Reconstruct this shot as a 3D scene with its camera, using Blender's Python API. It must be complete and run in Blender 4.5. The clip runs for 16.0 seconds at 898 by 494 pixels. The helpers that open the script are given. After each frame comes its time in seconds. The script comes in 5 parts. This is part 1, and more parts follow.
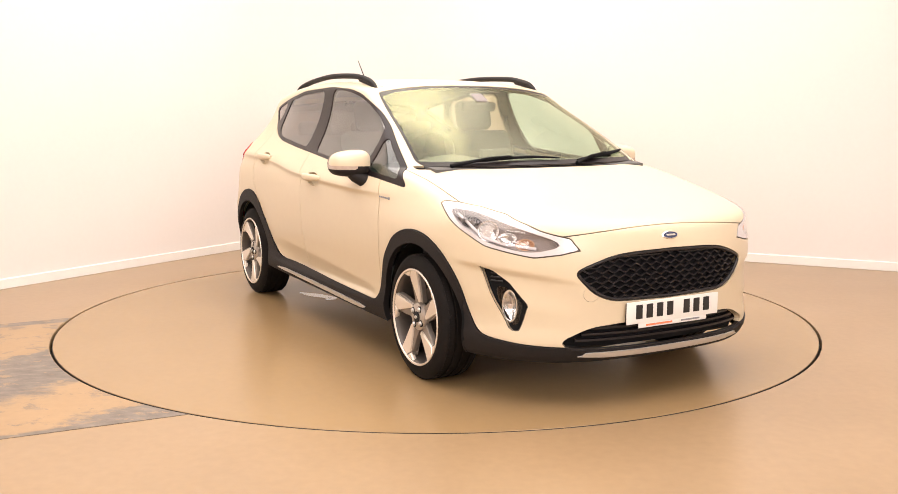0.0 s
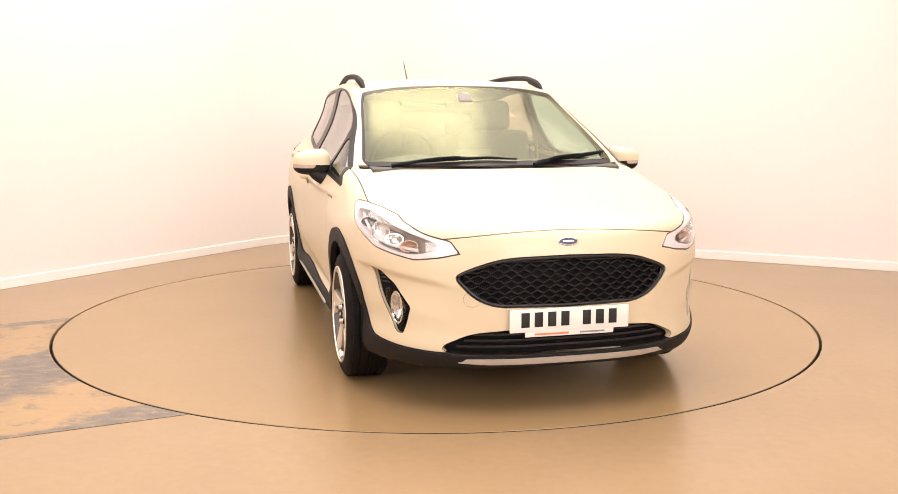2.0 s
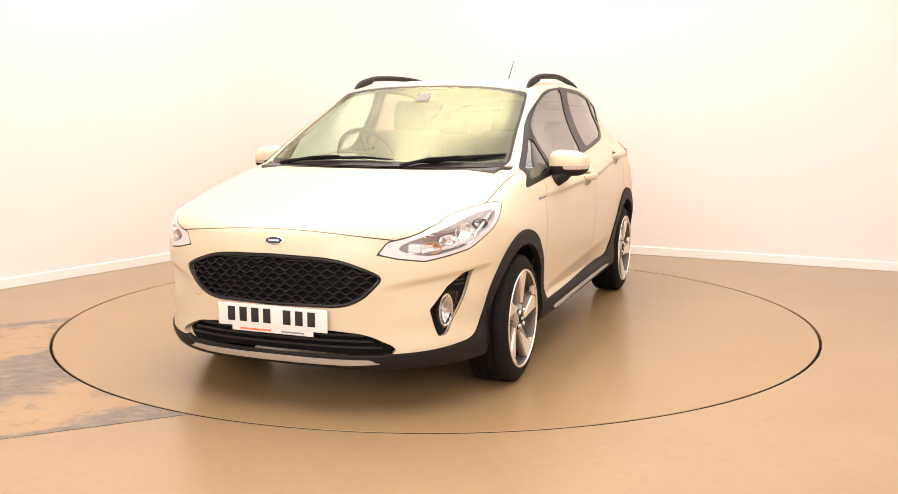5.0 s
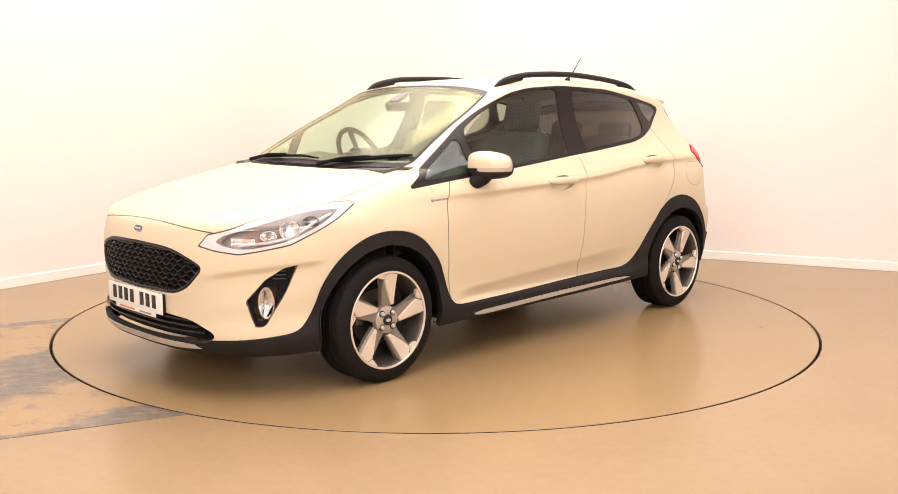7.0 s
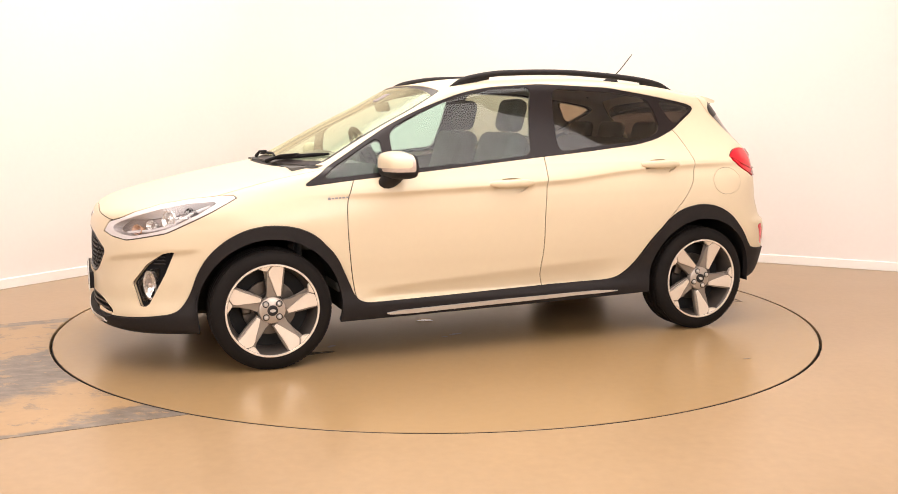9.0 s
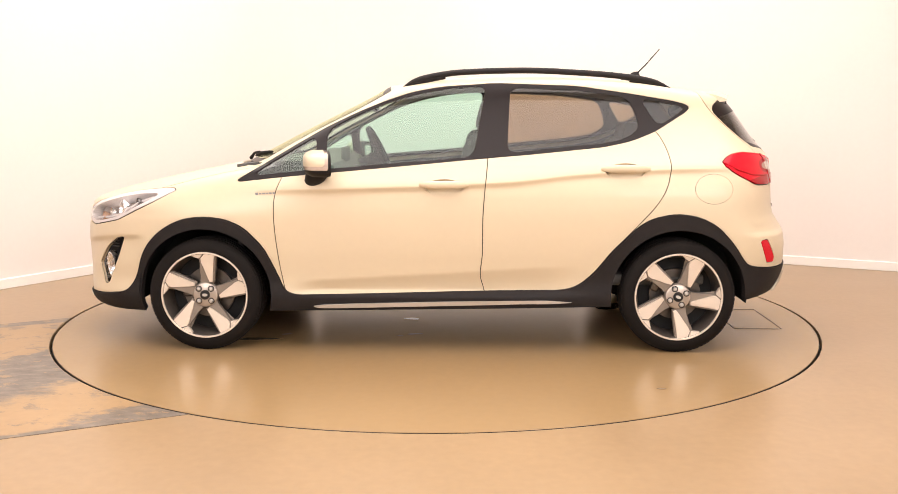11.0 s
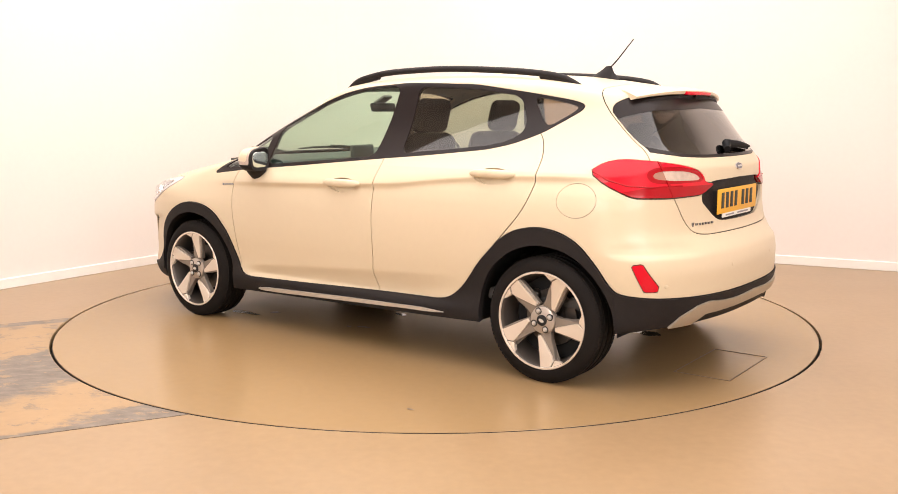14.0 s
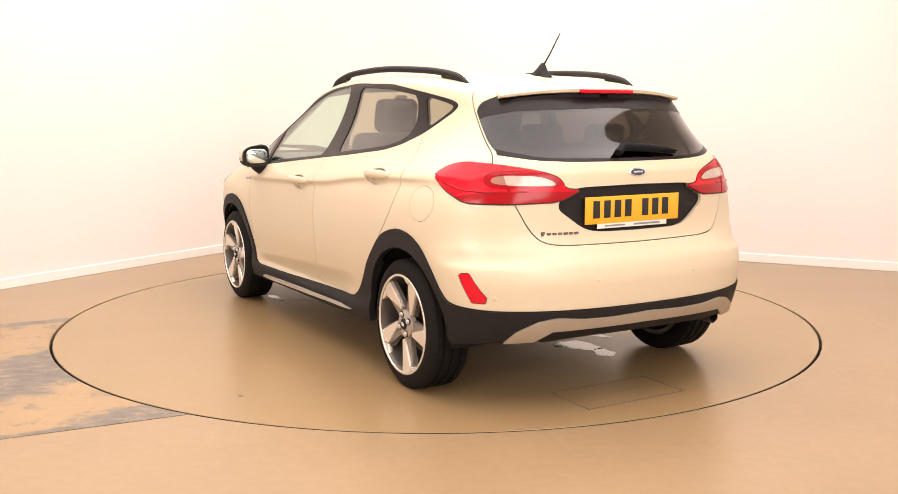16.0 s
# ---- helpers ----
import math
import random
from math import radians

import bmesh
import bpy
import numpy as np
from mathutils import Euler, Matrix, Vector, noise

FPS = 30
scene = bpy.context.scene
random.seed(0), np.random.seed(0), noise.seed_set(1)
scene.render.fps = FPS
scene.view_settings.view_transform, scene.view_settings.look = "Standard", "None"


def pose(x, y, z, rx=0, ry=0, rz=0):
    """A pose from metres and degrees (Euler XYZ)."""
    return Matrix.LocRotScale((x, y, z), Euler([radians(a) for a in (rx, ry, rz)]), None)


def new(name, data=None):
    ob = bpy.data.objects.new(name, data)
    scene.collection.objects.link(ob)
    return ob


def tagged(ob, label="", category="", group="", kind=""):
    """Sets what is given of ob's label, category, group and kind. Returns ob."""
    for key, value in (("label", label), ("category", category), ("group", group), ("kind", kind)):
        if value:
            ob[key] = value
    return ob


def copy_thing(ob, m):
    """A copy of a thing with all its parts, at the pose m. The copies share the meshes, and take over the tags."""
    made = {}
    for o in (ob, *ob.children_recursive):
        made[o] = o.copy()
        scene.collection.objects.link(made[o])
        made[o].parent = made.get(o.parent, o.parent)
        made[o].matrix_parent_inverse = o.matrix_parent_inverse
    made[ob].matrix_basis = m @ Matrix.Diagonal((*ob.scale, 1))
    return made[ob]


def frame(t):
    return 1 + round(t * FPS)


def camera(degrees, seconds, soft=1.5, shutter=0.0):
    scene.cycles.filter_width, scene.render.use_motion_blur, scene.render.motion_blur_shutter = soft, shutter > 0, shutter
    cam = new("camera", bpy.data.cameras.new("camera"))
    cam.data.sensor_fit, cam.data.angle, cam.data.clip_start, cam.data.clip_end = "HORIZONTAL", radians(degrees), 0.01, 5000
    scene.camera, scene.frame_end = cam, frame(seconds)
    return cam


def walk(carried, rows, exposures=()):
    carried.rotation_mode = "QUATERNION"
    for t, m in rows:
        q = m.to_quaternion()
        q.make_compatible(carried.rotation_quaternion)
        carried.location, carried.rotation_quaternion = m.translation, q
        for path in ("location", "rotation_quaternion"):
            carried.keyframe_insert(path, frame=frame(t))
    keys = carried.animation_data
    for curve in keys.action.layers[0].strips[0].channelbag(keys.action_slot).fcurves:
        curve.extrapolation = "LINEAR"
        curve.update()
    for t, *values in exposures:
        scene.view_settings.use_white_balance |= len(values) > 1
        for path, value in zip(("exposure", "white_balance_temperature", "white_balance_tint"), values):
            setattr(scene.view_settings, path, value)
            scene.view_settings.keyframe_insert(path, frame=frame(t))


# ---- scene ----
EYE = (0.0, -5.811, 1.248)
cam = camera(51.3, 16.0, soft=0.85)
walk(cam, [(0.0, pose(*EYE, 90 - 8.10, 0.014, -0.715)), (16.0, pose(*EYE, 90 - 8.10, 0.014, -0.715))])

# ---- light ----
world = bpy.data.worlds.new("world")
world.use_nodes = True
world.node_tree.nodes["Background"].inputs[0].default_value = (1.0, 0.95, 0.88, 1)
world.node_tree.nodes["Background"].inputs[1].default_value = 0.05
scene.world = world
scene.view_settings.exposure = 0.0
CEILING = 3.6


def lamp(name, x, y, w, d, watts, color):
    data = bpy.data.lights.new(name, "AREA")
    data.shape, data.size, data.size_y, data.energy, data.color = "RECTANGLE", w, d, watts, color
    ob = new(name, data)
    ob.matrix_world = pose(x, y, CEILING - 0.06)
    return ob


WARM = (1.0, 0.925, 0.915)
# a luminous ceiling over the stage and one stronger warm fitting in its middle
lamp("ceiling_light", 0.1, -1.5, 5.8, 6.2, 335, WARM)
lamp("ceiling_light", -0.3, 2.2, 2.6, 1.1, 28, WARM)
spot = lamp("centre_light", -0.1, 0.95, 1.5, 0.8, 22, (1.0, 0.90, 0.58))
spot.location.z -= 0.03
# two unseen fill lights added high behind the camera, turned in towards the stage
for x, turn, watts in ((-3.0, -24, 124), (3.1, 24, 126)):
    fill = lamp("rear_fill_light", x, -7.5, 2.7, 1.7, watts, WARM)
    fill.matrix_world = pose(x, -7.3, 2.65, 90, 0, turn)

# ---- materials ----


def material(name, color, rough=0.5, metal=0.0, coat=0.0, grain=0.0, scale=60.0, bump=0.0, dark=None, emit=0.0, spec=0.5):
    m = bpy.data.materials.new(name)
    m.use_nodes = True
    nt = m.node_tree
    b = nt.nodes["Principled BSDF"]
    b.inputs["Base Color"].default_value = (*color, 1)
    b.inputs["Roughness"].default_value = rough
    b.inputs["Metallic"].default_value = metal
    b.inputs["Coat Weight"].default_value = coat
    b.inputs["Coat Roughness"].default_value = 0.10
    b.inputs["Specular IOR Level"].default_value = spec
    if emit:
        b.inputs["Emission Color"].default_value = (*color, 1)
        b.inputs["Emission Strength"].default_value = emit
    if grain or bump:
        co = nt.nodes.new("ShaderNodeTexCoord")
        fine = nt.nodes.new("ShaderNodeTexNoise")
        fine.inputs["Scale"].default_value = scale
        fine.inputs["Detail"].default_value = 6
        broad = nt.nodes.new("ShaderNodeTexNoise")
        broad.inputs["Scale"].default_value = scale / 14
        broad.inputs["Detail"].default_value = 4
        add = nt.nodes.new("ShaderNodeMath")
        add.operation = "ADD"
        for n in (fine, broad):
            nt.links.new(co.outputs["Object"], n.inputs["Vector"])
        nt.links.new(fine.outputs["Fac"], add.inputs[0])
        nt.links.new(broad.outputs["Fac"], add.inputs[1])
        ramp = nt.nodes.new("ShaderNodeMapRange")
        ramp.inputs["From Min"].default_value, ramp.inputs["From Max"].default_value = 0.45, 1.55
        nt.links.new(add.outputs[0], ramp.inputs["Value"])
        if grain:
            mix = nt.nodes.new("ShaderNodeMix")
            mix.data_type = "RGBA"
            low = dark or tuple(c * (1 - grain) for c in color)
            mix.inputs["A"].default_value = (*low, 1)
            mix.inputs["B"].default_value = (*(min(1, c * (1 + grain * 0.4)) for c in color), 1)
            nt.links.new(ramp.outputs[0], mix.inputs["Factor"])
            nt.links.new(mix.outputs["Result"], b.inputs["Base Color"])
        if bump:
            bp = nt.nodes.new("ShaderNodeBump")
            bp.inputs["Strength"].default_value = bump
            bp.inputs["Distance"].default_value = 0.002
            nt.links.new(fine.outputs["Fac"], bp.inputs["Height"])
            nt.links.new(bp.outputs["Normal"], b.inputs["Normal"])
    return m


def glass(name, tint, rough=0.0, gain=(1.0, 1.0, 1.0), base=0.05, sharp=4.0):
    """A thin pane: tinted passage plus a Fresnel-weighted reflection."""
    m = bpy.data.materials.new(name)
    m.use_nodes = True
    nt = m.node_tree
    nt.nodes.remove(nt.nodes["Principled BSDF"])
    out = nt.nodes["Material Output"]
    clear = nt.nodes.new("ShaderNodeBsdfTransparent")
    clear.inputs["Color"].default_value = (*tint, 1)
    gloss = nt.nodes.new("ShaderNodeBsdfGlossy")
    gloss.inputs["Roughness"].default_value = rough
    gloss.inputs["Color"].default_value = (*gain, 1)
    facing = nt.nodes.new("ShaderNodeLayerWeight")
    facing.inputs["Blend"].default_value = 0.5
    power = nt.nodes.new("ShaderNodeMath")
    power.operation = "POWER"
    power.inputs[1].default_value = sharp
    nt.links.new(facing.outputs["Facing"], power.inputs[0])
    fres = nt.nodes.new("ShaderNodeMapRange")
    fres.inputs["To Min"].default_value, fres.inputs["To Max"].default_value = base, 0.95
    nt.links.new(power.outputs[0], fres.inputs["Value"])
    mix = nt.nodes.new("ShaderNodeMixShader")
    nt.links.new(fres.outputs[0], mix.inputs[0])
    nt.links.new(clear.outputs[0], mix.inputs[1])
    nt.links.new(gloss.outputs[0], mix.inputs[2])
    nt.links.new(mix.outputs[0], out.inputs["Surface"])
    return m


PAINT = material("white_paint", (0.655, 0.552, 0.388), 0.40, coat=0.20, grain=0.03, scale=400)
PLASTIC = material("black_cladding", (0.017, 0.0145, 0.0145), 0.62, grain=0.25, scale=500, bump=0.2, spec=0.22)
TRIM = material("window_trim", (0.013, 0.009, 0.009), 0.32, spec=0.22)
SKID = material("skid_silver", (0.44, 0.38, 0.30), 0.4, metal=0.45, grain=0.1, scale=90)
SATIN = material("satin_silver", (0.62, 0.60, 0.57), 0.35, metal=0.6)
CHROME = material("chrome", (0.85, 0.85, 0.85), 0.12, metal=1.0)
SEAM = material("seam_black", (0.085, 0.068, 0.05), 0.8)
GRILLE = material("grille_black", (0.006, 0.006, 0.007), 0.7, spec=0.15)
BAR = material("grille_bar", (0.014, 0.012, 0.013), 0.38, coat=0.12, spec=0.35)
RUBBER = material("tyre_rubber", (0.011, 0.009, 0.008), 0.75, grain=0.3, scale=120, bump=0.3, spec=0.15)
ALLOY = material("machined_alloy", (0.80, 0.73, 0.64), 0.34, metal=0.6, grain=0.05, scale=200)
POCKET = material("alloy_grey", (0.115, 0.098, 0.085), 0.42, metal=0.55, grain=0.15, scale=80)
FLANK = material("spoke_grey", (0.27, 0.235, 0.20), 0.42, metal=0.5, grain=0.08, scale=90)
HUBGREY = material("hub_grey", (0.46, 0.41, 0.36), 0.35, metal=0.6)
DISC = material("brake_steel", (0.15, 0.135, 0.12), 0.4, metal=0.9, grain=0.2, scale=80)
DARK = material("underbody", (0.012, 0.012, 0.012), 0.8)
LINING = material("grey_lining", (0.10, 0.098, 0.092), 0.8, grain=0.2, scale=200)
POD = material("pod_grey", (0.24, 0.21, 0.20), 0.7)
HEADLINER = material("headliner", (0.42, 0.41, 0.38), 0.9, grain=0.08, scale=150)
SEAT = material("seat_cloth", (0.040, 0.037, 0.034), 0.85, grain=0.15, scale=90, bump=0.1)
RED = material("red_lens", (0.62, 0.006, 0.020), 0.16, coat=0.12, spec=0.22)
REDDARK = material("red_lens_deep", (0.34, 0.003, 0.008), 0.16, coat=0.12, spec=0.22)
CLEARLENS = material("clear_lamp_lens", (0.58, 0.46, 0.38), 0.2, coat=0.5, grain=0.3, scale=60)
SMOKED = material("smoked_lamp_lens", (0.34, 0.17, 0.12), 0.2, coat=0.5)
AMBER = material("amber_reflector", (0.62, 0.36, 0.22), 0.2, coat=1.0)
DARKCHROME = material("dark_chrome", (0.25, 0.24, 0.24), 0.2, metal=0.9)
REFLECTOR = material("lamp_reflector", (0.86, 0.86, 0.86), 0.18, metal=0.95)
HOUSING = material("lamp_housing", (0.32, 0.27, 0.25), 0.35, metal=0.4)
BLUE = material("badge_blue", (0.02, 0.03, 0.09), 0.25, coat=1.0)
YELLOW = material("plate_yellow", (0.80, 0.42, 0.02), 0.4, grain=0.04, scale=50)
PLATEWHITE = material("plate_white", (0.80, 0.80, 0.76), 0.4, grain=0.03, scale=50)
INK = material("plate_ink", (0.012, 0.012, 0.012), 0.5)
ORANGE = material("orange_print", (0.75, 0.22, 0.10), 0.5)
GREYPRINT = material("grey_print", (0.25, 0.25, 0.27), 0.5)
CLEAR = glass("clear_glass", (0.66, 0.86, 0.80), base=0.05, sharp=3.2)
SCREEN = glass("windscreen_glass", (0.86, 0.93, 0.79), 0.20, (0.92, 0.92, 0.68))
PRIVACY = glass("privacy_glass", (0.52, 0.45, 0.36), base=0.05, sharp=3.4)
REARPANE = glass("rear_glass", (0.10, 0.08, 0.075), 0.05, base=0.05, sharp=3.2)
LENS = glass("lamp_lens", (0.96, 0.96, 0.96))
MIRROR = material("mirror_glass", (0.62, 0.68, 0.64), 0.02, metal=1.0)
WALL = material("wall_paint", (0.78, 0.728, 0.69), 0.75, grain=0.03, scale=30, bump=0.06)
SKIRT = material("skirting_paint", (0.84, 0.81, 0.77), 0.45, grain=0.03, scale=40)
CEIL = material("ceiling_paint", (0.80, 0.79, 0.77), 0.8, grain=0.03, scale=30)


def floor_material(name, color, low, high, grain=0.16):
    """Floor paint with faint mottling, fine speckle and uneven gloss."""
    m = material(name, color, 0.33, grain=grain, scale=22, spec=0.5)
    nt = m.node_tree
    b = nt.nodes["Principled BSDF"]
    co = nt.nodes.new("ShaderNodeTexCoord")
    big = nt.nodes.new("ShaderNodeTexNoise")
    big.inputs["Scale"].default_value = 1.3
    big.inputs["Detail"].default_value = 3
    nt.links.new(co.outputs["Object"], big.inputs["Vector"])
    rr = nt.nodes.new("ShaderNodeMapRange")
    rr.inputs["From Min"].default_value, rr.inputs["From Max"].default_value = 0.05, 0.95
    rr.inputs["To Min"].default_value, rr.inputs["To Max"].default_value = low, high
    nt.links.new(big.outputs["Fac"], rr.inputs["Value"])
    nt.links.new(rr.outputs[0], b.inputs["Roughness"])
    return m


def lane_material():
    """Tan paint worn to grey screed in broad bands with ragged, flaking borders."""
    m = floor_material("worn_floor_paint", (0.385, 0.248, 0.122), 0.30, 0.42)
    nt = m.node_tree
    b = nt.nodes["Principled BSDF"]
    co = nt.nodes.new("ShaderNodeTexCoord")

    def math_node(kind, p, q):
        n = nt.nodes.new("ShaderNodeMath")
        n.operation = kind
        for k, v in enumerate((p, q)):
            if isinstance(v, (int, float)):
                n.inputs[k].default_value = v
            else:
                nt.links.new(v, n.inputs[k])
        return n.outputs[0]

    def across(nx, ny):
        n = nt.nodes.new("ShaderNodeVectorMath")
        n.operation = "DOT_PRODUCT"
        n.inputs[1].default_value = (nx, ny, 0)
        nt.links.new(co.outputs["Object"], n.inputs[0])
        return n.outputs["Value"]

    def noise(scale, rough, stretch):
        turn = nt.nodes.new("ShaderNodeMapping")
        turn.inputs["Rotation"].default_value = (0, 0, radians(-24))
        turn.inputs["Scale"].default_value = (1, stretch, 1)
        n = nt.nodes.new("ShaderNodeTexNoise")
        n.inputs["Scale"].default_value, n.inputs["Detail"].default_value, n.inputs["Roughness"].default_value = scale, 10, rough
        nt.links.new(co.outputs["Object"], turn.inputs["Vector"])
        nt.links.new(turn.outputs[0], n.inputs["Vector"])
        return n.outputs["Fac"]

    def ramp(value, lo, hi):
        n = nt.nodes.new("ShaderNodeMapRange")
        n.inputs["From Min"].default_value, n.inputs["From Max"].default_value = lo, hi
        nt.links.new(value, n.inputs["Value"])
        return n.outputs[0]

    rag = math_node("SUBTRACT", noise(2.6, 0.68, 1.7), 0.5)
    band = math_node("ADD", across(0.84, -0.55), math_node("MULTIPLY", rag, 0.9))
    grey_mid = math_node("MULTIPLY", ramp(band, -1.27, -1.22), ramp(band, -0.55, -0.66))
    grey_tip = ramp(band, -0.10, -0.02)
    rim_co = math_node("ADD", across(0.445, -0.895), math_node("MULTIPLY", rag, 0.10))
    grey_rim = math_node("MAXIMUM", ramp(rim_co, -0.77, -0.80), ramp(rim_co, 1.262, 1.285))
    flakes = math_node("MULTIPLY", ramp(noise(5.5, 0.75, 1.5), 0.545, 0.59), 0.7)
    flecks = math_node("MULTIPLY", ramp(noise(7.0, 0.75, 1.5), 0.56, 0.60), 0.8)
    grey = math_node("MAXIMUM", math_node("MAXIMUM", grey_mid, grey_tip), grey_rim)
    grey = math_node("MAXIMUM", math_node("SUBTRACT", grey, flecks), flakes)
    tone = nt.nodes.new("ShaderNodeMix")
    tone.data_type = "RGBA"
    tone.inputs["A"].default_value = (0.118, 0.096, 0.078, 1)
    tone.inputs["B"].default_value = (0.235, 0.195, 0.158, 1)
    nt.links.new(ramp(noise(9.0, 0.7, 2.0), 0.38, 0.66), tone.inputs["Factor"])
    old = b.inputs["Base Color"].links[0].from_socket
    mix = nt.nodes.new("ShaderNodeMix")
    mix.data_type = "RGBA"
    nt.links.new(grey, mix.inputs["Factor"])
    nt.links.new(old, mix.inputs["A"])
    nt.links.new(tone.outputs["Result"], mix.inputs["B"])
    nt.links.new(mix.outputs["Result"], b.inputs["Base Color"])
    return m


FLOOR = floor_material("floor_paint", (0.355, 0.238, 0.129), 0.26, 0.34)
LANE = lane_material()
TABLE = floor_material("turntable_paint", (0.333, 0.219, 0.106), 0.25, 0.28, 0.06)
PITMAT = material("pit_black", (0.02, 0.017, 0.013), 0.9)
# edge ring coloured near black to carry the shade inside the gap
GAPSHADE = material("edge_gap_shade", (0.03, 0.024, 0.02), 0.7, metal=0.2)
WET = material("wet_patch", (0.26, 0.18, 0.10), 0.07, coat=1.0, grain=0.2, scale=12)

# ---- mesh helpers ----


def link(name, bm, mat, parent=None, label="", smooth=True):
    me = bpy.data.meshes.new(name)
    bm.to_mesh(me)
    bm.free()
    me.materials.append(mat)
    if smooth:
        me.set_sharp_from_angle(angle=radians(38)) if len(me.polygons) else None
        me.polygons.foreach_set("use_smooth", [True] * len(me.polygons))
    ob = new(name, me)
    if parent:
        ob.parent = parent
    if label:
        ob["label"] = label
    return ob


def part(name, bm, mat, parent, label=""):
    return link(name, bm, mat, parent, label)


def add_box(bm, cx, cy, cz, sx, sy, sz, bevel=0.0, m=None):
    made = bmesh.ops.create_cube(bm, size=1.0)["verts"]
    for v in made:
        v.co = Vector((v.co.x * sx + cx, v.co.y * sy + cy, v.co.z * sz + cz))
    if bevel:
        edges = list({e for v in made for e in v.link_edges})
        made = bmesh.ops.bevel(bm, geom=edges, offset=bevel, segments=3, affect="EDGES", profile=0.5)["verts"]
    if m is not None:
        bmesh.ops.transform(bm, matrix=m, verts=[v for v in bm.verts if v in set(made)])
    return made


def box(cx, cy, cz, sx, sy, sz, bevel=0.0):
    bm = bmesh.new()
    add_box(bm, cx, cy, cz, sx, sy, sz, bevel)
    return bm


def lathe(profile, steps=64, axis="y"):
    """Revolve (radius, height) pairs about an axis through the origin."""
    bm = bmesh.new()
    rows = []
    for i in range(steps):
        a = 2 * math.pi * i / steps
        row = []
        for r, h in profile:
            p = (r * math.cos(a), h, r * math.sin(a)) if axis == "y" else (r * math.cos(a), r * math.sin(a), h)
            row.append(bm.verts.new(p))
        rows.append(row)
    for i in range(steps):
        a, b = rows[i], rows[(i + 1) % steps]
        for j in range(len(profile) - 1):
            bm.faces.new((a[j], a[j + 1], b[j + 1], b[j]))
    bmesh.ops.remove_doubles(bm, verts=bm.verts, dist=1e-6)
    bmesh.ops.recalc_face_normals(bm, faces=bm.faces)
    return bm


def prism(points, lift, inset=0.0):
    """Points of a polygon in space, thickened along the vector lift."""
    bm = bmesh.new()
    low = [bm.verts.new(p) for p in points]
    mid = sum((Vector(p) for p in points), Vector()) / len(points)
    top = [bm.verts.new(Vector(p) + Vector(lift) + (mid - Vector(p)) * inset) for p in points]
    bm.faces.new(low[::-1])
    bm.faces.new(top)
    n = len(points)
    for i in range(n):
        bm.faces.new((low[i], low[(i + 1) % n], top[(i + 1) % n], top[i]))
    bmesh.ops.recalc_face_normals(bm, faces=bm.faces)
    return bm


def tube(path, radius, steps=8, squash=1.0, ends=None):
    """A round bar along a path; radius may be a list."""
    bm = bmesh.new()
    pts = [Vector(p) for p in path]
    rad = radius if isinstance(radius, (list, tuple)) else [radius] * len(pts)
    rings = []
    for i, p in enumerate(pts):
        d = (pts[min(i + 1, len(pts) - 1)] - pts[max(i - 1, 0)]).normalized()
        side = d.cross(Vector((0, 0, 1)))
        side = side.normalized() if side.length > 1e-3 else Vector((0, 1, 0))
        up = side.cross(d)
        rings.append([bm.verts.new(p + side * math.cos(2 * math.pi * k / steps) * rad[i] * squash + up * math.sin(2 * math.pi * k / steps) * rad[i]) for k in range(steps)])
    for a, b in zip(rings, rings[1:]):
        for k in range(steps):
            bm.faces.new((a[k], a[(k + 1) % steps], b[(k + 1) % steps], b[k]))
    bm.faces.new(rings[0][::-1])
    bm.faces.new(rings[-1])
    bmesh.ops.recalc_face_normals(bm, faces=bm.faces)
    return bm


# ---- the place ----
R_TABLE = 2.268
CORNER = (-1.092, 3.954)
DIR_L, DIR_R = Vector((-0.55, -0.835)).normalized(), Vector((0.89, -0.455)).normalized()


def wall_path():
    """Plan line of the two seen walls with a rounded corner, and of the walls that close the place."""
    c = Vector(CORNER)
    a, b = c + DIR_L * 1.2, c + DIR_R * 1.2
    pts = [c + DIR_L * 6.2]
    for i in range(17):
        t = i / 16
        pts.append((1 - t) ** 2 * a + 2 * t * (1 - t) * c + t * t * b)
    pts += [c + DIR_R * 6.6, Vector((4.9, -8.0)), Vector((-4.6, -8.0))]
    return pts


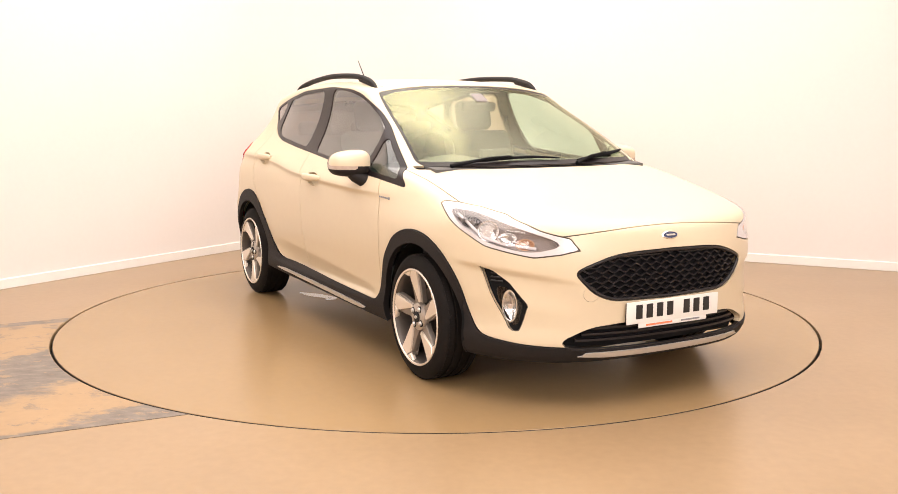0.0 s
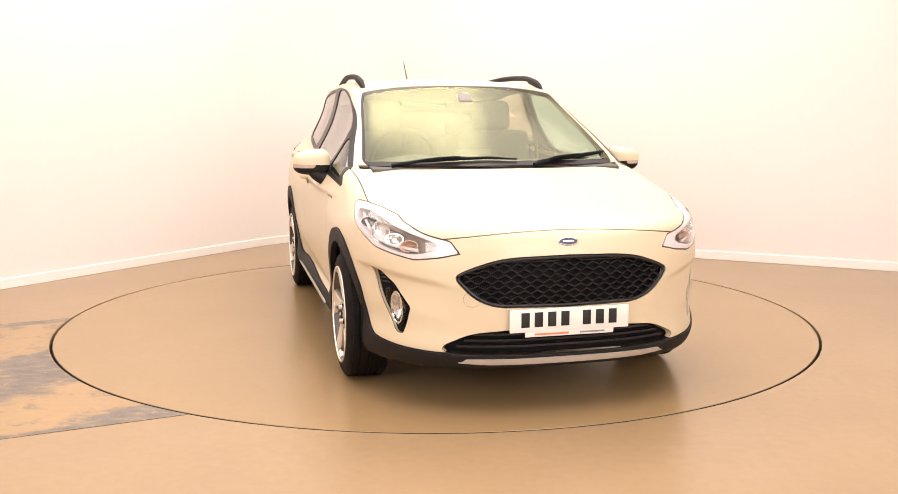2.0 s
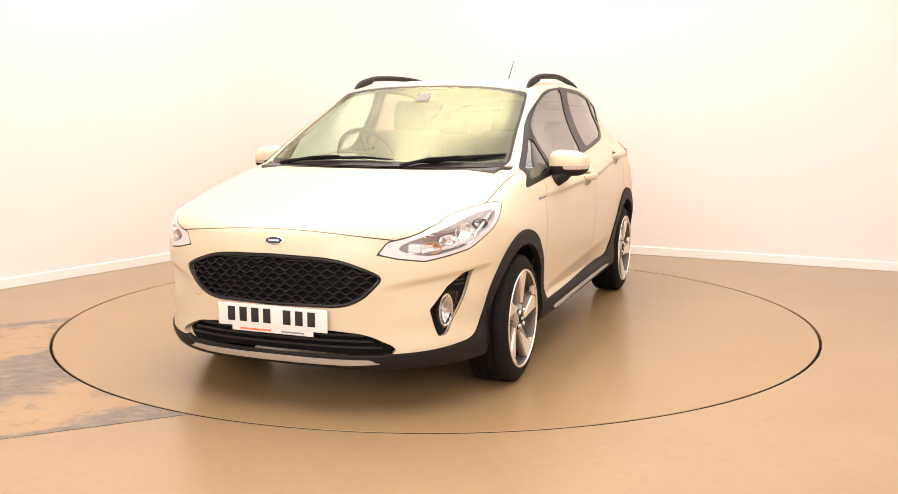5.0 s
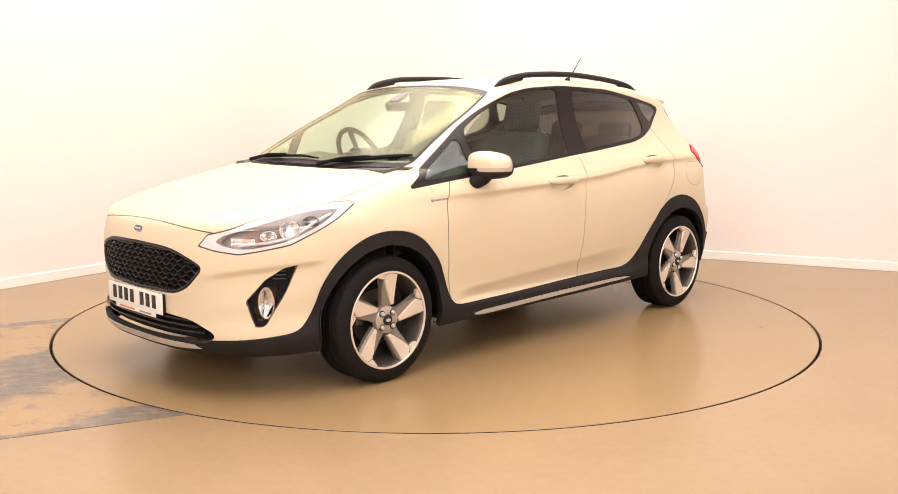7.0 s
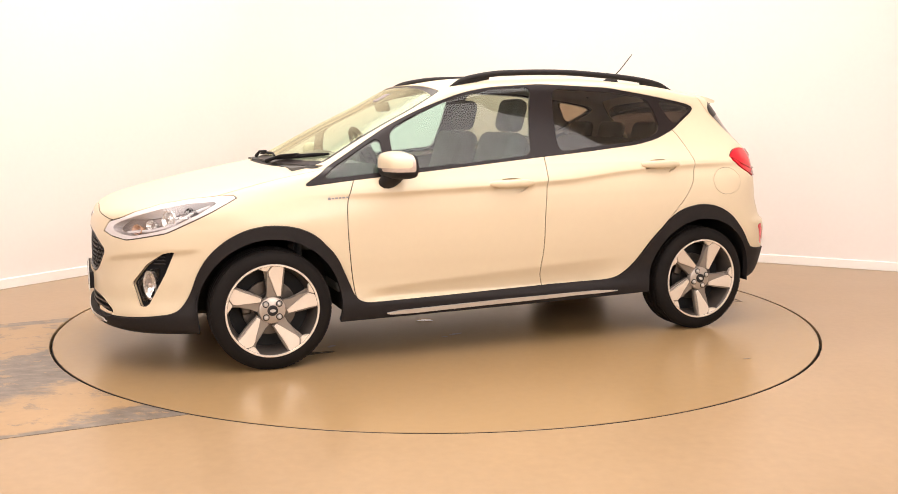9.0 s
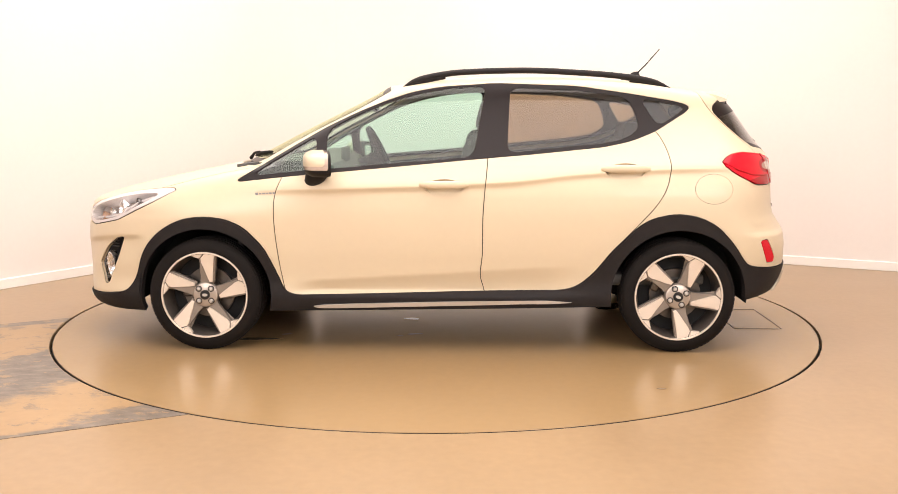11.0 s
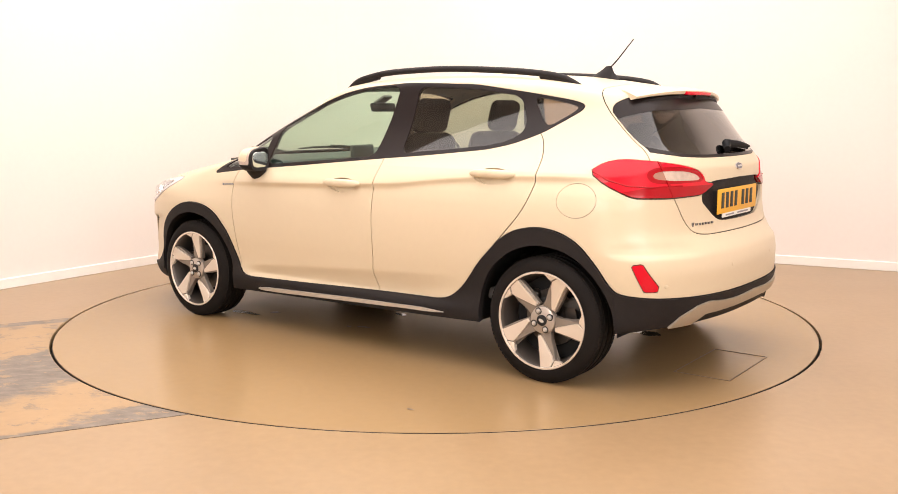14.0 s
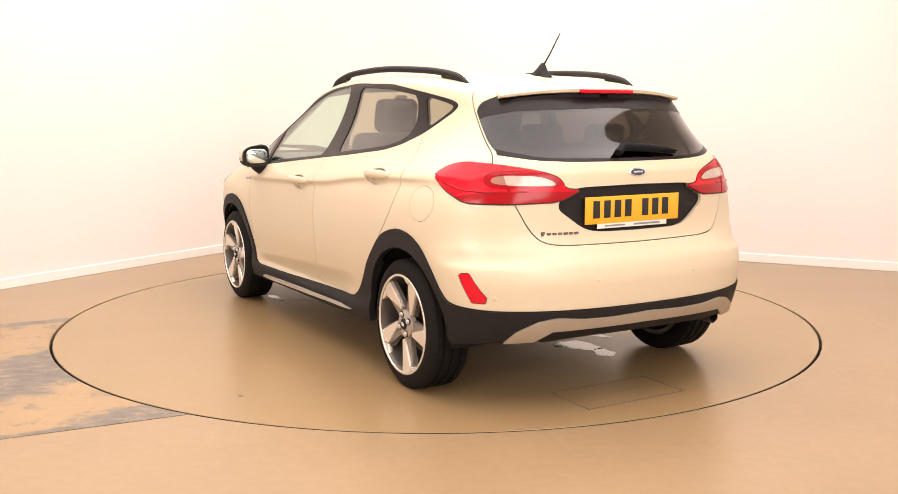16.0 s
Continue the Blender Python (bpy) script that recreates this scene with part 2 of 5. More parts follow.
def wall_strip(name, pts, z0, z1, thick, mat, label, smooth=True, lip=0.0):
    """A wall of real thickness along the plan line; pts run clockwise seen from above, so outside is on the left."""
    bm = bmesh.new()
    cols = []
    n = len(pts)
    for i, p in enumerate(pts):
        d = (pts[min(i + 1, n - 1)] - pts[max(i - 1, 0)]).normalized()
        out = Vector((-d.y, d.x))
        q = p + out * thick
        r = p + out * lip
        cols.append([bm.verts.new((p.x, p.y, z0)), bm.verts.new((p.x, p.y, z1 - lip)), bm.verts.new((r.x, r.y, z1)), bm.verts.new((q.x, q.y, z1)), bm.verts.new((q.x, q.y, z0))] if lip else
                    [bm.verts.new((p.x, p.y, z0)), bm.verts.new((p.x, p.y, z1)), bm.verts.new((q.x, q.y, z1)), bm.verts.new((q.x, q.y, z0))])
    for a, b in zip(cols, cols[1:]):
        for j in range(len(a)):
            bm.faces.new((a[j], a[(j + 1) % len(a)], b[(j + 1) % len(a)], b[j]))
    bm.faces.new(cols[0])
    bm.faces.new(cols[-1][::-1])
    bmesh.ops.recalc_face_normals(bm, faces=bm.faces)
    ob = link(name, bm, mat)
    return tagged(ob, label, "wall", kind="structure")


WP = wall_path()
half = 9
wall_strip("wall_1", WP[:half + 1], 0.0, CEILING, 0.15, WALL, "cream-white painted plaster wall with rounded corner")
wall_strip("wall_2", WP[half:19], 0.0, CEILING, 0.15, WALL, "cream-white painted plaster wall with rounded corner")
wall_strip("wall_3", [WP[18], WP[19], WP[20], WP[0]], 0.0, CEILING, 0.15, WALL, "plain cream wall closing the studio")
inner = []
for i, p in enumerate(WP[:19]):
    d = (WP[min(i + 1, 18)] - WP[max(i - 1, 0)]).normalized()
    inner.append(p - Vector((-d.y, d.x)) * 0.018)
tagged(wall_strip("baseboard", inner, 0.002, 0.075, 0.017, SKIRT, "white painted skirting board along the wall", lip=0.006), category="baseboard")


def floor_sheet():
    bm = bmesh.new()
    n = 128
    ring = [bm.verts.new((R_TABLE * math.cos(2 * math.pi * i / n), R_TABLE * math.sin(2 * math.pi * i / n), 0)) for i in range(n)]
    deep = [bm.verts.new((v.co.x, v.co.y, -0.06)) for v in ring]
    far = []
    for i in range(n):
        a = 2 * math.pi * i / n
        k = 9.0 / max(abs(math.cos(a)), abs(math.sin(a)))
        far.append(bm.verts.new((k * math.cos(a), k * math.sin(a), 0)))
    for i in range(n):
        j = (i + 1) % n
        bm.faces.new((ring[i], far[i], far[j], ring[j]))
        bm.faces.new((ring[i], ring[j], deep[j], deep[i]))
    bmesh.ops.recalc_face_normals(bm, faces=bm.faces)
    return bm


tagged(link("floor", floor_sheet(), FLOOR), "tan painted concrete floor, slightly glossy", "floor", kind="structure")
tagged(link("ground", lathe([(0.0, -0.055), (R_TABLE + 0.05, -0.055), (R_TABLE + 0.05, -0.08), (0, -0.08)], 96, "z"), PITMAT), "dark pit under the turntable", "pit", kind="structure")
tagged(link("ceiling", box(0, -1.5, CEILING + 0.05, 18, 18, 0.1), CEIL), "white painted ceiling", "ceiling", kind="structure")


def lane():
    """Worn strip of floor that leads up to the turntable's edge."""
    a0, a1 = math.atan2(-0.127, -2.243), math.atan2(-2.02, -1.05)
    a0 += 2 * math.pi
    a1 += 2 * math.pi
    arc = [((R_TABLE + 0.004) * math.cos(a0 + (a1 - a0) * i / 40), (R_TABLE + 0.004) * math.sin(a0 + (a1 - a0) * i / 40)) for i in range(41)]
    d0, d1 = Vector((-0.895, -0.445)).normalized(), Vector((-0.91, -0.415)).normalized()
    end0, end1 = Vector(arc[0]) + d0 * 2.6, Vector(arc[-1]) + d1 * 3.6
    pts = [(x, y, 0.0) for x, y in arc] + [(end1.x, end1.y, 0.0), (end0.x, end0.y, 0.0)]
    return prism(pts, (0, 0, 0.0025))


tagged(link("floor_lane", lane(), LANE, smooth=False), "worn floor strip, tan paint scraped to grey", "floor", kind="structure")

HATCH = material("hatch_joint", (0.17, 0.11, 0.06), 0.6)

# ---- turntable ----
turntable = new("turntable")
tagged(turntable, "round tan painted turntable set flush in the floor", "turntable")
part("platform", lathe([(0.0, 0.0), (R_TABLE - 0.05, 0.0), (R_TABLE - 0.0175, 0.0), (R_TABLE - 0.016, -0.002), (R_TABLE - 0.016, -0.05), (0.0, -0.05)], 160, "z"), TABLE, turntable)
part("rim", lathe([(R_TABLE - 0.016, -0.05), (R_TABLE - 0.016, -0.0025), (R_TABLE - 0.0145, -0.0025), (R_TABLE - 0.0145, -0.05)], 160, "z"), GAPSHADE, turntable, "thin steel edge, coloured dark for the gap's shade")
CX, CY = -0.048, 0.069
AXIS_Y, CAR_Z = -0.065, 0.014
for name, x0, x1, y0, y1 in (("hatch", -1.985, -1.71, -0.21, 0.335),):
    hatch = [(x0, y0), (x1, y0), (x1, y1), (x0, y1)]
    bm = bmesh.new()
    for (ax, ay), (bx, by) in zip(hatch, hatch[1:] + hatch[:1]):
        mx, my = (ax + bx) / 2 + CX, (ay + by) / 2 + CY
        add_box(bm, mx, my, 0.0012, abs(bx - ax) + 0.0045, abs(by - ay) + 0.0045, 0.0024)
    part("hatch_seam", bm, HATCH, turntable, "dark joint around a floor hatch")


def blot(cx, cy, rx, ry, turn_deg, seed):
    """A thin mark with a ragged outline on the platform."""
    rnd = random.Random(seed)
    waves = [(n, rnd.uniform(0, 6.28), rnd.uniform(0.5, 1.0) * 0.36 / n**0.7) for n in (2, 3, 5, 7, 11, 17)]
    pts = []
    for i in range(72):
        a = 2 * math.pi * i / 72
        k = 0.85 + sum(w * math.sin(n * a + ph) for n, ph, w in waves) * 0.6
        p = Matrix.Rotation(radians(turn_deg), 2) @ Vector((rx * k * math.cos(a), ry * k * math.sin(a)))
        pts.append((cx + p.x, cy + p.y, 0.0004))
    return prism(pts, (0, 0, 0.0009))


for cx, cy, rx, ry, a in ((0.11, 0.58, 0.05, 0.018, 20), (-1.09, 1.63, 0.02, 0.012, 0), (0.84, 0.60, 0.04, 0.015, 40), (0.19, 0.62, 0.025, 0.01, 0)):
    part("scuff", blot(cx, cy, rx, ry, a, int(cx * 100)), HATCH, turntable, "small dark worn mark on the paint")
for cx, cy, rx, ry, a in ((0.15, 0.18, 0.055, 0.028, -20), (-1.12, -0.24, 0.16, 0.10, 20), (-1.31, -0.27, 0.10, 0.06, -30), (-0.90, -0.45, 0.19, 0.055, 30), (-0.75, -0.42, 0.05, 0.04, 0), (0.98, 0.72, 0.15, 0.03, 0)):
    part("puddle", blot(cx, cy, rx, ry, a, int(cx * 100) + 7), WET, turntable, "thin film of water on the paint")

# ---- car body surface ----


def curve(xs, ys):
    """Monotone cubic through the points."""
    xs, ys = np.array(xs, float), np.array(ys, float)
    h, d = np.diff(xs), np.diff(ys) / np.diff(xs)
    m = np.zeros(len(xs))
    m[0], m[-1] = d[0], d[-1]
    for i in range(1, len(xs) - 1):
        if d[i - 1] * d[i] > 0:
            w1, w2 = 2 * h[i] + h[i - 1], h[i] + 2 * h[i - 1]
            m[i] = (w1 + w2) / (w1 / d[i - 1] + w2 / d[i])

    def f(x):
        x = np.clip(np.asarray(x, float), xs[0], xs[-1])
        i = np.clip(np.searchsorted(xs, x, side="right") - 1, 0, len(xs) - 2)
        t = (x - xs[i]) / h[i]
        return (2 * t**3 - 3 * t**2 + 1) * ys[i] + (t**3 - 2 * t**2 + t) * h[i] * m[i] + (3 * t**2 - 2 * t**3) * ys[i + 1] + (t**3 - t**2) * h[i] * m[i + 1]

    return f


def step(x, a, b):
    t = np.clip((np.asarray(x, float) - a) / (b - a), 0, 1)
    return t * t * (3 - 2 * t)


# front centre line (x, z) from under the bumper to the cowl
FRONT = [(1.98, 0.17), (2.045, 0.20), (2.065, 0.26), (2.06, 0.34), (2.06, 0.44), (2.062, 0.52), (2.058, 0.60), (2.045, 0.68), (2.025, 0.735), (1.985, 0.768), (1.90, 0.80), (1.75, 0.84), (1.55, 0.885), (1.35, 0.925), (1.22, 0.95), (1.13, 0.97)]
fx, fz = np.array(FRONT).T
fs = np.concatenate([[0], np.cumsum(np.hypot(np.diff(fx), np.diff(fz)))])
FX, FZ = curve(fs, fx), curve(fs, fz)
REAR = curve([0.17, 0.25, 0.30, 0.36, 0.44, 0.52, 0.60, 0.66, 0.70, 0.75, 0.90, 0.98, 1.03, 1.10, 1.25, 1.34, 1.5], [-1.76, -1.85, -1.90, -1.93, -1.945, -1.945, -1.932, -1.895, -1.872, -1.862, -1.854, -1.847, -1.825, -1.768, -1.655, -1.57, -1.50])
W_LOW = curve([0.17, 0.22, 0.28, 0.36, 0.44, 0.52, 0.62, 0.72, 0.80, 0.86, 0.92, 0.97], [0.80, 0.828, 0.838, 0.830, 0.838, 0.849, 0.857, 0.860, 0.856, 0.846, 0.823, 0.80])
W_TOP = curve([0, 0.25, 0.5, 0.75, 0.88, 0.95, 1.0], [0.80, 0.752, 0.705, 0.660, 0.635, 0.612, 0.565])
Z_TOP = curve([-1.75, -1.6, -1.34, -1.0, -0.45, 0.0, 0.3, 0.5, 1.2], [1.295, 1.315, 1.355, 1.40, 1.425, 1.408, 1.367, 1.355, 1.35])
Z_BELT = 0.97
CROWN = 0.032
SHOULDER = curve([-1.9, -1.2, -0.75, -0.35, 0.2, 0.8, 1.5], [0.965, 0.955, 0.93, 0.89, 0.865, 0.85, 0.84])


def width(x, z, f):
    """Half width of the body side at (x, z); f: height within the greenhouse, under 0 below the belt."""
    w = np.where(f < 0, W_LOW(z), W_TOP(np.clip(f, 0, 1)))
    w = w - np.where(f > 0, 0.030 * np.sin(np.pi * np.clip(f, 0, 1)) * (1 - 0.5 * step(x, 0.3, 0.9)), 0)
    w = w - step(x, 0.55, 1.5) * (0.012 + 0.055 * step(z, 0.68, 0.92))
    w = w - step(-x, 0.7, 1.7) * (0.012 + 0.05 * step(z, 0.95, 1.3))
    up = z - SHOULDER(x)
    w = w + 0.020 * np.exp(-((up / np.where(up > 0, 0.07, 0.022)) ** 2)) * step(x, -1.8, -1.2) * (1 - step(x, 0.5, 1.2))
    crease = 0.352 + 0.062 * np.clip(0.82 - x, 0, 1.6)
    span = np.maximum(crease - 0.31, 0.02)
    tuck = np.clip((crease - z) / span, 0, 1) * step(z, 0.282, 0.312)
    return w - 0.034 * tuck * step(x, -0.85, -0.45) * (1 - step(x, 0.60, 0.84))


def ring(xf, df, nf, xr, dr, nr, zfun, ffun):
    """Half a loop round the car, from the front's middle to the rear's middle."""
    u = np.linspace(0, 1, 84)
    a = np.pi / 2 * u**1.45 / (u**1.45 + (1 - u) ** 1.45)
    xcf, xcr = xf - df, xr + dr
    front_x, front_t = xcf + df * np.cos(a) ** (2 / nf), np.sin(a) ** (2 / nf)
    side_x = np.linspace(xcf, xcr, 172)[1:-1]
    u = np.linspace(1, 0, 64)
    b = np.pi / 2 * u**1.45 / (u**1.45 + (1 - u) ** 1.45)
    rear_x, rear_t = xcr - dr * np.cos(b) ** (2 / nr), np.sin(b) ** (2 / nr)
    x = np.concatenate([front_x, side_x, rear_x])
    taper = np.concatenate([front_t, np.ones_like(side_x), rear_t])
    z = zfun(x)
    f = ffun(x)
    w = width(x, z, f)
    y = w * taper
    y[0] = y[-1] = 0
    z = z + np.where(f > 0, CROWN * np.clip(f, 0, 1) ** 2 * (1 - (y / np.maximum(w, 1e-6)) ** 2), 0)
    return np.stack([x, y, z], 1), w


def body_grid():
    rows = []
    for s in np.concatenate([np.linspace(0, fs[8], 52)[:-1], np.linspace(fs[8], fs[-1], 78)]):
        z = float(FZ(s))
        u = float(step(z, 0.70, 0.97))
        v = float(step(z, 0.70, 0.80)) - float(step(z, 0.90, 0.97))
        p, _ = ring(float(FX(s)), 0.86 - 0.50 * u, 2.8 + 0.4 * v - 0.3 * u, float(REAR(z)), 0.45, 2.5, lambda x: np.full_like(x, z), lambda x: np.full_like(x, -1.0))
        rows.append(p)
    xf_top = curve([0, 0.5, 1.0], [1.13, 0.735, 0.30])
    for f in np.linspace(0, 1, 76)[1:]:
        def zfun(x, f=f):
            return Z_BELT + (Z_TOP(x) - Z_BELT) * f
        zr = Z_BELT + (1.335 - Z_BELT) * f
        p, w = ring(float(xf_top(f)), 0.36 - 0.32 * f + 0.14 * f * f, 2.5 + 0.9 * f, float(REAR(zr)), 0.45 - 0.15 * f, 2.5 + 0.7 * f, zfun, lambda x, f=f: np.full_like(x, f))
        rows.append(p)
    edge = rows[-1].copy()
    for t in np.linspace(0, 1, 40)[1:]:
        q = edge.copy()
        q[:, 1] = edge[:, 1] * (1 - t)
        q[:, 2] = Z_TOP(q[:, 0]) + CROWN * (1 - (q[:, 1] / w) ** 2)
        rows.append(q)
    return np.array(rows)


GRID = body_grid()


def dent(g):
    """Creases of the front and rear bumpers."""
    x, y, z = g[:, :, 0], g[:, :, 1], g[:, :, 2]
    edge = 0.592 - 0.18 * (0.785 - y)
    d = np.clip((edge - z) / 0.014, 0, 1) * (1 - step(edge - z, 0.03, 0.16)) * step(y, 0.42, 0.62) * step(x, 1.55, 1.66)
    edge_r = 0.605
    e = np.clip((z - edge_r) / 0.016, 0, 1) * (1 - step(z, 0.635, 0.69)) * step(y, 0.45, 0.60) * step(-x, 1.55, 1.68)
    n = np.cross(np.gradient(g, axis=1), np.gradient(g, axis=0))
    n /= np.maximum(np.linalg.norm(n, axis=2, keepdims=True), 1e-9)
    n[n[:, :, 1] < -0.2] *= -1
    return g - n * (0.014 * d + 0.010 * e)[:, :, None]


GRID = dent(GRID)
du = np.gradient(GRID, axis=1)
dv = np.gradient(GRID, axis=0)
NORM = np.cross(du, dv)
NORM /= np.maximum(np.linalg.norm(NORM, axis=2, keepdims=True), 1e-9)
NORM[NORM[:, :, 1] < -0.2] *= -1
bad = np.linalg.norm(NORM, axis=2) < 0.5
NORM[bad] = (0, 0, 1)
NORM[:, 0, 1] = NORM[:, -1, 1] = 0
NORM[-1, :, 1] = 0
NORM /= np.maximum(np.linalg.norm(NORM, axis=2, keepdims=True), 1e-9)
V = np.concatenate([GRID, NORM], axis=2)
A, B, C, D = V[:-1, :-1], V[:-1, 1:], V[1:, 1:], V[1:, :-1]
TRIS = np.concatenate([np.stack([A, B, C], 2).reshape(-1, 3, 6), np.stack([A, C, D], 2).reshape(-1, 3, 6)])
FLATV = V.reshape(-1, 6)


def on_side(x, z):
    """The body's point and normal at (x, z) on the flank."""
    d = (FLATV[:, 0] - x) ** 2 + (FLATV[:, 2] - z) ** 2
    k = np.argpartition(d, 4)[:4]
    w = 1 / (d[k] + 1e-7)
    v = (FLATV[k] * w[:, None]).sum(0) / w.sum()
    return Vector((x, v[1], z)), Vector(v[3:]).normalized()


def on_end(y, z, front=True):
    """The body's point and normal at (y, z) on the front or the rear."""
    far = np.where((FLATV[:, 0] > 0.6) if front else (FLATV[:, 0] < -1.2), 0, 9)
    d = (FLATV[:, 1] - abs(y)) ** 2 + (FLATV[:, 2] - z) ** 2 + far
    k = np.argpartition(d, 4)[:4]
    w = 1 / (d[k] + 1e-7)
    v = (FLATV[k] * w[:, None]).sum(0) / w.sum()
    p, n = Vector((v[0], abs(y), z)), Vector(v[3:]).normalized()
    if y < 0:
        p.y, n.y = -p.y, -n.y
    return p, n


def rounded(points, times=2):
    """A closed polygon with its corners cut smooth."""
    p = np.array(points, float)
    for reach in (0.026, 0.010, 0.004)[:times + 1]:
        q = np.roll(p, -1, 0)
        k = np.minimum(0.25, reach / np.maximum(np.linalg.norm(q - p, axis=1), 1e-9))[:, None]
        p = np.stack([p + (q - p) * k, q - (q - p) * k], 1).reshape(-1, 2)
    return p


def away(poly, u, v):
    """Signed distance from a polygon, negative inside."""
    best = np.full(u.shape, 1e9)
    inside = np.zeros(u.shape, bool)
    for (ax, ay), (bx, by) in zip(poly, np.roll(poly, -1, 0)):
        ex, ey = bx - ax, by - ay
        px, py = u - ax, v - ay
        t = np.clip((px * ex + py * ey) / max(ex * ex + ey * ey, 1e-12), 0, 1)
        best = np.minimum(best, (px - t * ex) ** 2 + (py - t * ey) ** 2)
        cross = ((ay > v) != (by > v)) & (u < (bx - ax) * (v - ay) / (by - ay if by != ay else 1e-12) + ax)
        inside ^= cross
    return np.sqrt(best) * np.where(inside, -1, 1)


def cut(tris, field):
    """Split triangles along field = 0: those inside (negative), those outside."""
    if not len(tris):
        return tris, tris
    s = field(tris[:, :, 0], tris[:, :, 1], tris[:, :, 2]) if callable(field) else field
    s = np.where(np.abs(s) < 1e-7, 1e-7, s)
    neg = (s < 0).sum(1)
    inn, out = [tris[neg == 3]], [tris[neg == 0]]
    for count, lone, rest in ((1, inn, out), (2, out, inn)):
        sel = neg == count
        t, q = tris[sel], s[sel]
        if not len(t):
            continue
        k = np.argmax((q < 0) if count == 1 else (q > 0), 1)
        i = np.arange(len(t))
        a, b, c = t[i, k], t[i, (k + 1) % 3], t[i, (k + 2) % 3]
        sa, sb, sc = q[i, k], q[i, (k + 1) % 3], q[i, (k + 2) % 3]
        p = a + (b - a) * (sa / (sa - sb))[:, None]
        r = a + (c - a) * (sa / (sa - sc))[:, None]
        lone.append(np.stack([a, p, r], 1))
        rest += [np.stack([p, b, c], 1), np.stack([p, c, r], 1)]
    return np.concatenate(inn), np.concatenate(out)


def flip(tris):
    """The same on the car's other side."""
    t = tris[:, ::-1].copy()
    t[:, :, 1] *= -1
    t[:, :, 4] *= -1
    return t


def sheet(name, tris, mat, parent, lift=0.0, depth=0.008, label="", rim=True):
    """One body part from triangles of the surface, with turned-in edges of a given depth."""
    pos = tris[:, :, :3].reshape(-1, 3) + tris[:, :, 3:].reshape(-1, 3) * lift
    nor = tris[:, :, 3:].reshape(-1, 3)
    key = np.round(pos / 2e-5).astype(np.int64)
    _, first, back = np.unique(key, axis=0, return_index=True, return_inverse=True)
    back = back.reshape(-1)
    verts, norms = pos[first], nor[first]
    f = back.reshape(-1, 3)
    f = f[(f[:, 0] != f[:, 1]) & (f[:, 1] != f[:, 2]) & (f[:, 0] != f[:, 2])]
    norms = norms / np.maximum(np.linalg.norm(norms, axis=1, keepdims=True), 1e-9)
    loops = norms[f].reshape(-1, 3)
    faces = f.tolist()
    if rim and depth:
        e = np.concatenate([f[:, [0, 1]], f[:, [1, 2]], f[:, [2, 0]]])
        code = e[:, 0] * (len(verts) + 1) + e[:, 1]
        rev = e[:, 1] * (len(verts) + 1) + e[:, 0]
        open_edges = e[~np.isin(code, rev)]
        if len(open_edges):
            base = len(verts)
            ids, loc = np.unique(open_edges, return_inverse=True)
            loc = loc.reshape(-1, 2)
            outer, deep = verts[ids], verts[ids] - norms[ids] * depth
            verts = np.concatenate([verts, outer, deep])
            m = len(ids)
            quads = np.stack([base + loc[:, 1], base + loc[:, 0], base + m + loc[:, 0], base + m + loc[:, 1]], 1)
            q = verts[quads]
            qn = np.cross(q[:, 1] - q[:, 0], q[:, 2] - q[:, 0])
            qn /= np.maximum(np.linalg.norm(qn, axis=1, keepdims=True), 1e-12)
            loops = np.concatenate([loops, np.repeat(qn, 4, 0)])
            faces += quads.tolist()
    me = bpy.data.meshes.new(name)
    me.from_pydata(verts.tolist(), [], faces)
    me.polygons.foreach_set("use_smooth", [True] * len(faces))
    me.normals_split_custom_set(loops.tolist())
    me.materials.append(mat)
    ob = new(name, me)
    ob.parent = parent
    if label:
        ob["label"] = label
    return ob


def both(name, tris, *args, **kw):
    """Left and right parts of their own."""
    return sheet(name, tris, *args, **kw), sheet(name, flip(tris), *args, **kw)


def whole(name, tris, *args, **kw):
    """One part across the middle."""
    return sheet(name, np.concatenate([tris, flip(tris)]), *args, **kw)


def side_poly(points, smooth=2):
    p = rounded(points, smooth) if smooth else np.array(points, float)
    return lambda x, y, z: away(p, x, z)


def end_poly(points, front, smooth=2):
    """A polygon in (y, z) that is symmetric about the middle, given by its half."""
    pts = list(points) + [(-y, z) for y, z in points[::-1]]
    p = rounded(pts, smooth) if smooth else np.array(pts, float)
    return lambda x, y, z: np.maximum(away(p, y, z), (1.2 - x) if front else (x + 1.2))


HUB_X, HUB_Z, TYRE_R, WHEEL_Y = 1.2465, 0.2855, 0.2985, 0.848
car = new("car")
tagged(car, "white five-door hatchback with black wheel-arch cladding and roof rails", "car")
SEAMS = []


def along(tris, field):
    """The field as a distance along the surface."""
    x, y, z, n = tris[:, :, 0], tris[:, :, 1], tris[:, :, 2], tris[:, :, 3:]
    s = field(x, y, z)
    near = np.abs(s).min(1) < 0.02
    if near.any():
        x, y, z, n, e = x[near], y[near], z[near], n[near], 1e-4
        g = np.stack([field(x + e, y, z) - s[near], field(x, y + e, z) - s[near], field(x, y, z + e) - s[near]], -1) / e
        g = g - n * (g * n).sum(-1, keepdims=True)
        s = s.copy()
        s[near] /= np.clip(np.linalg.norm(g, axis=-1), 0.10, 1.5)
    return s


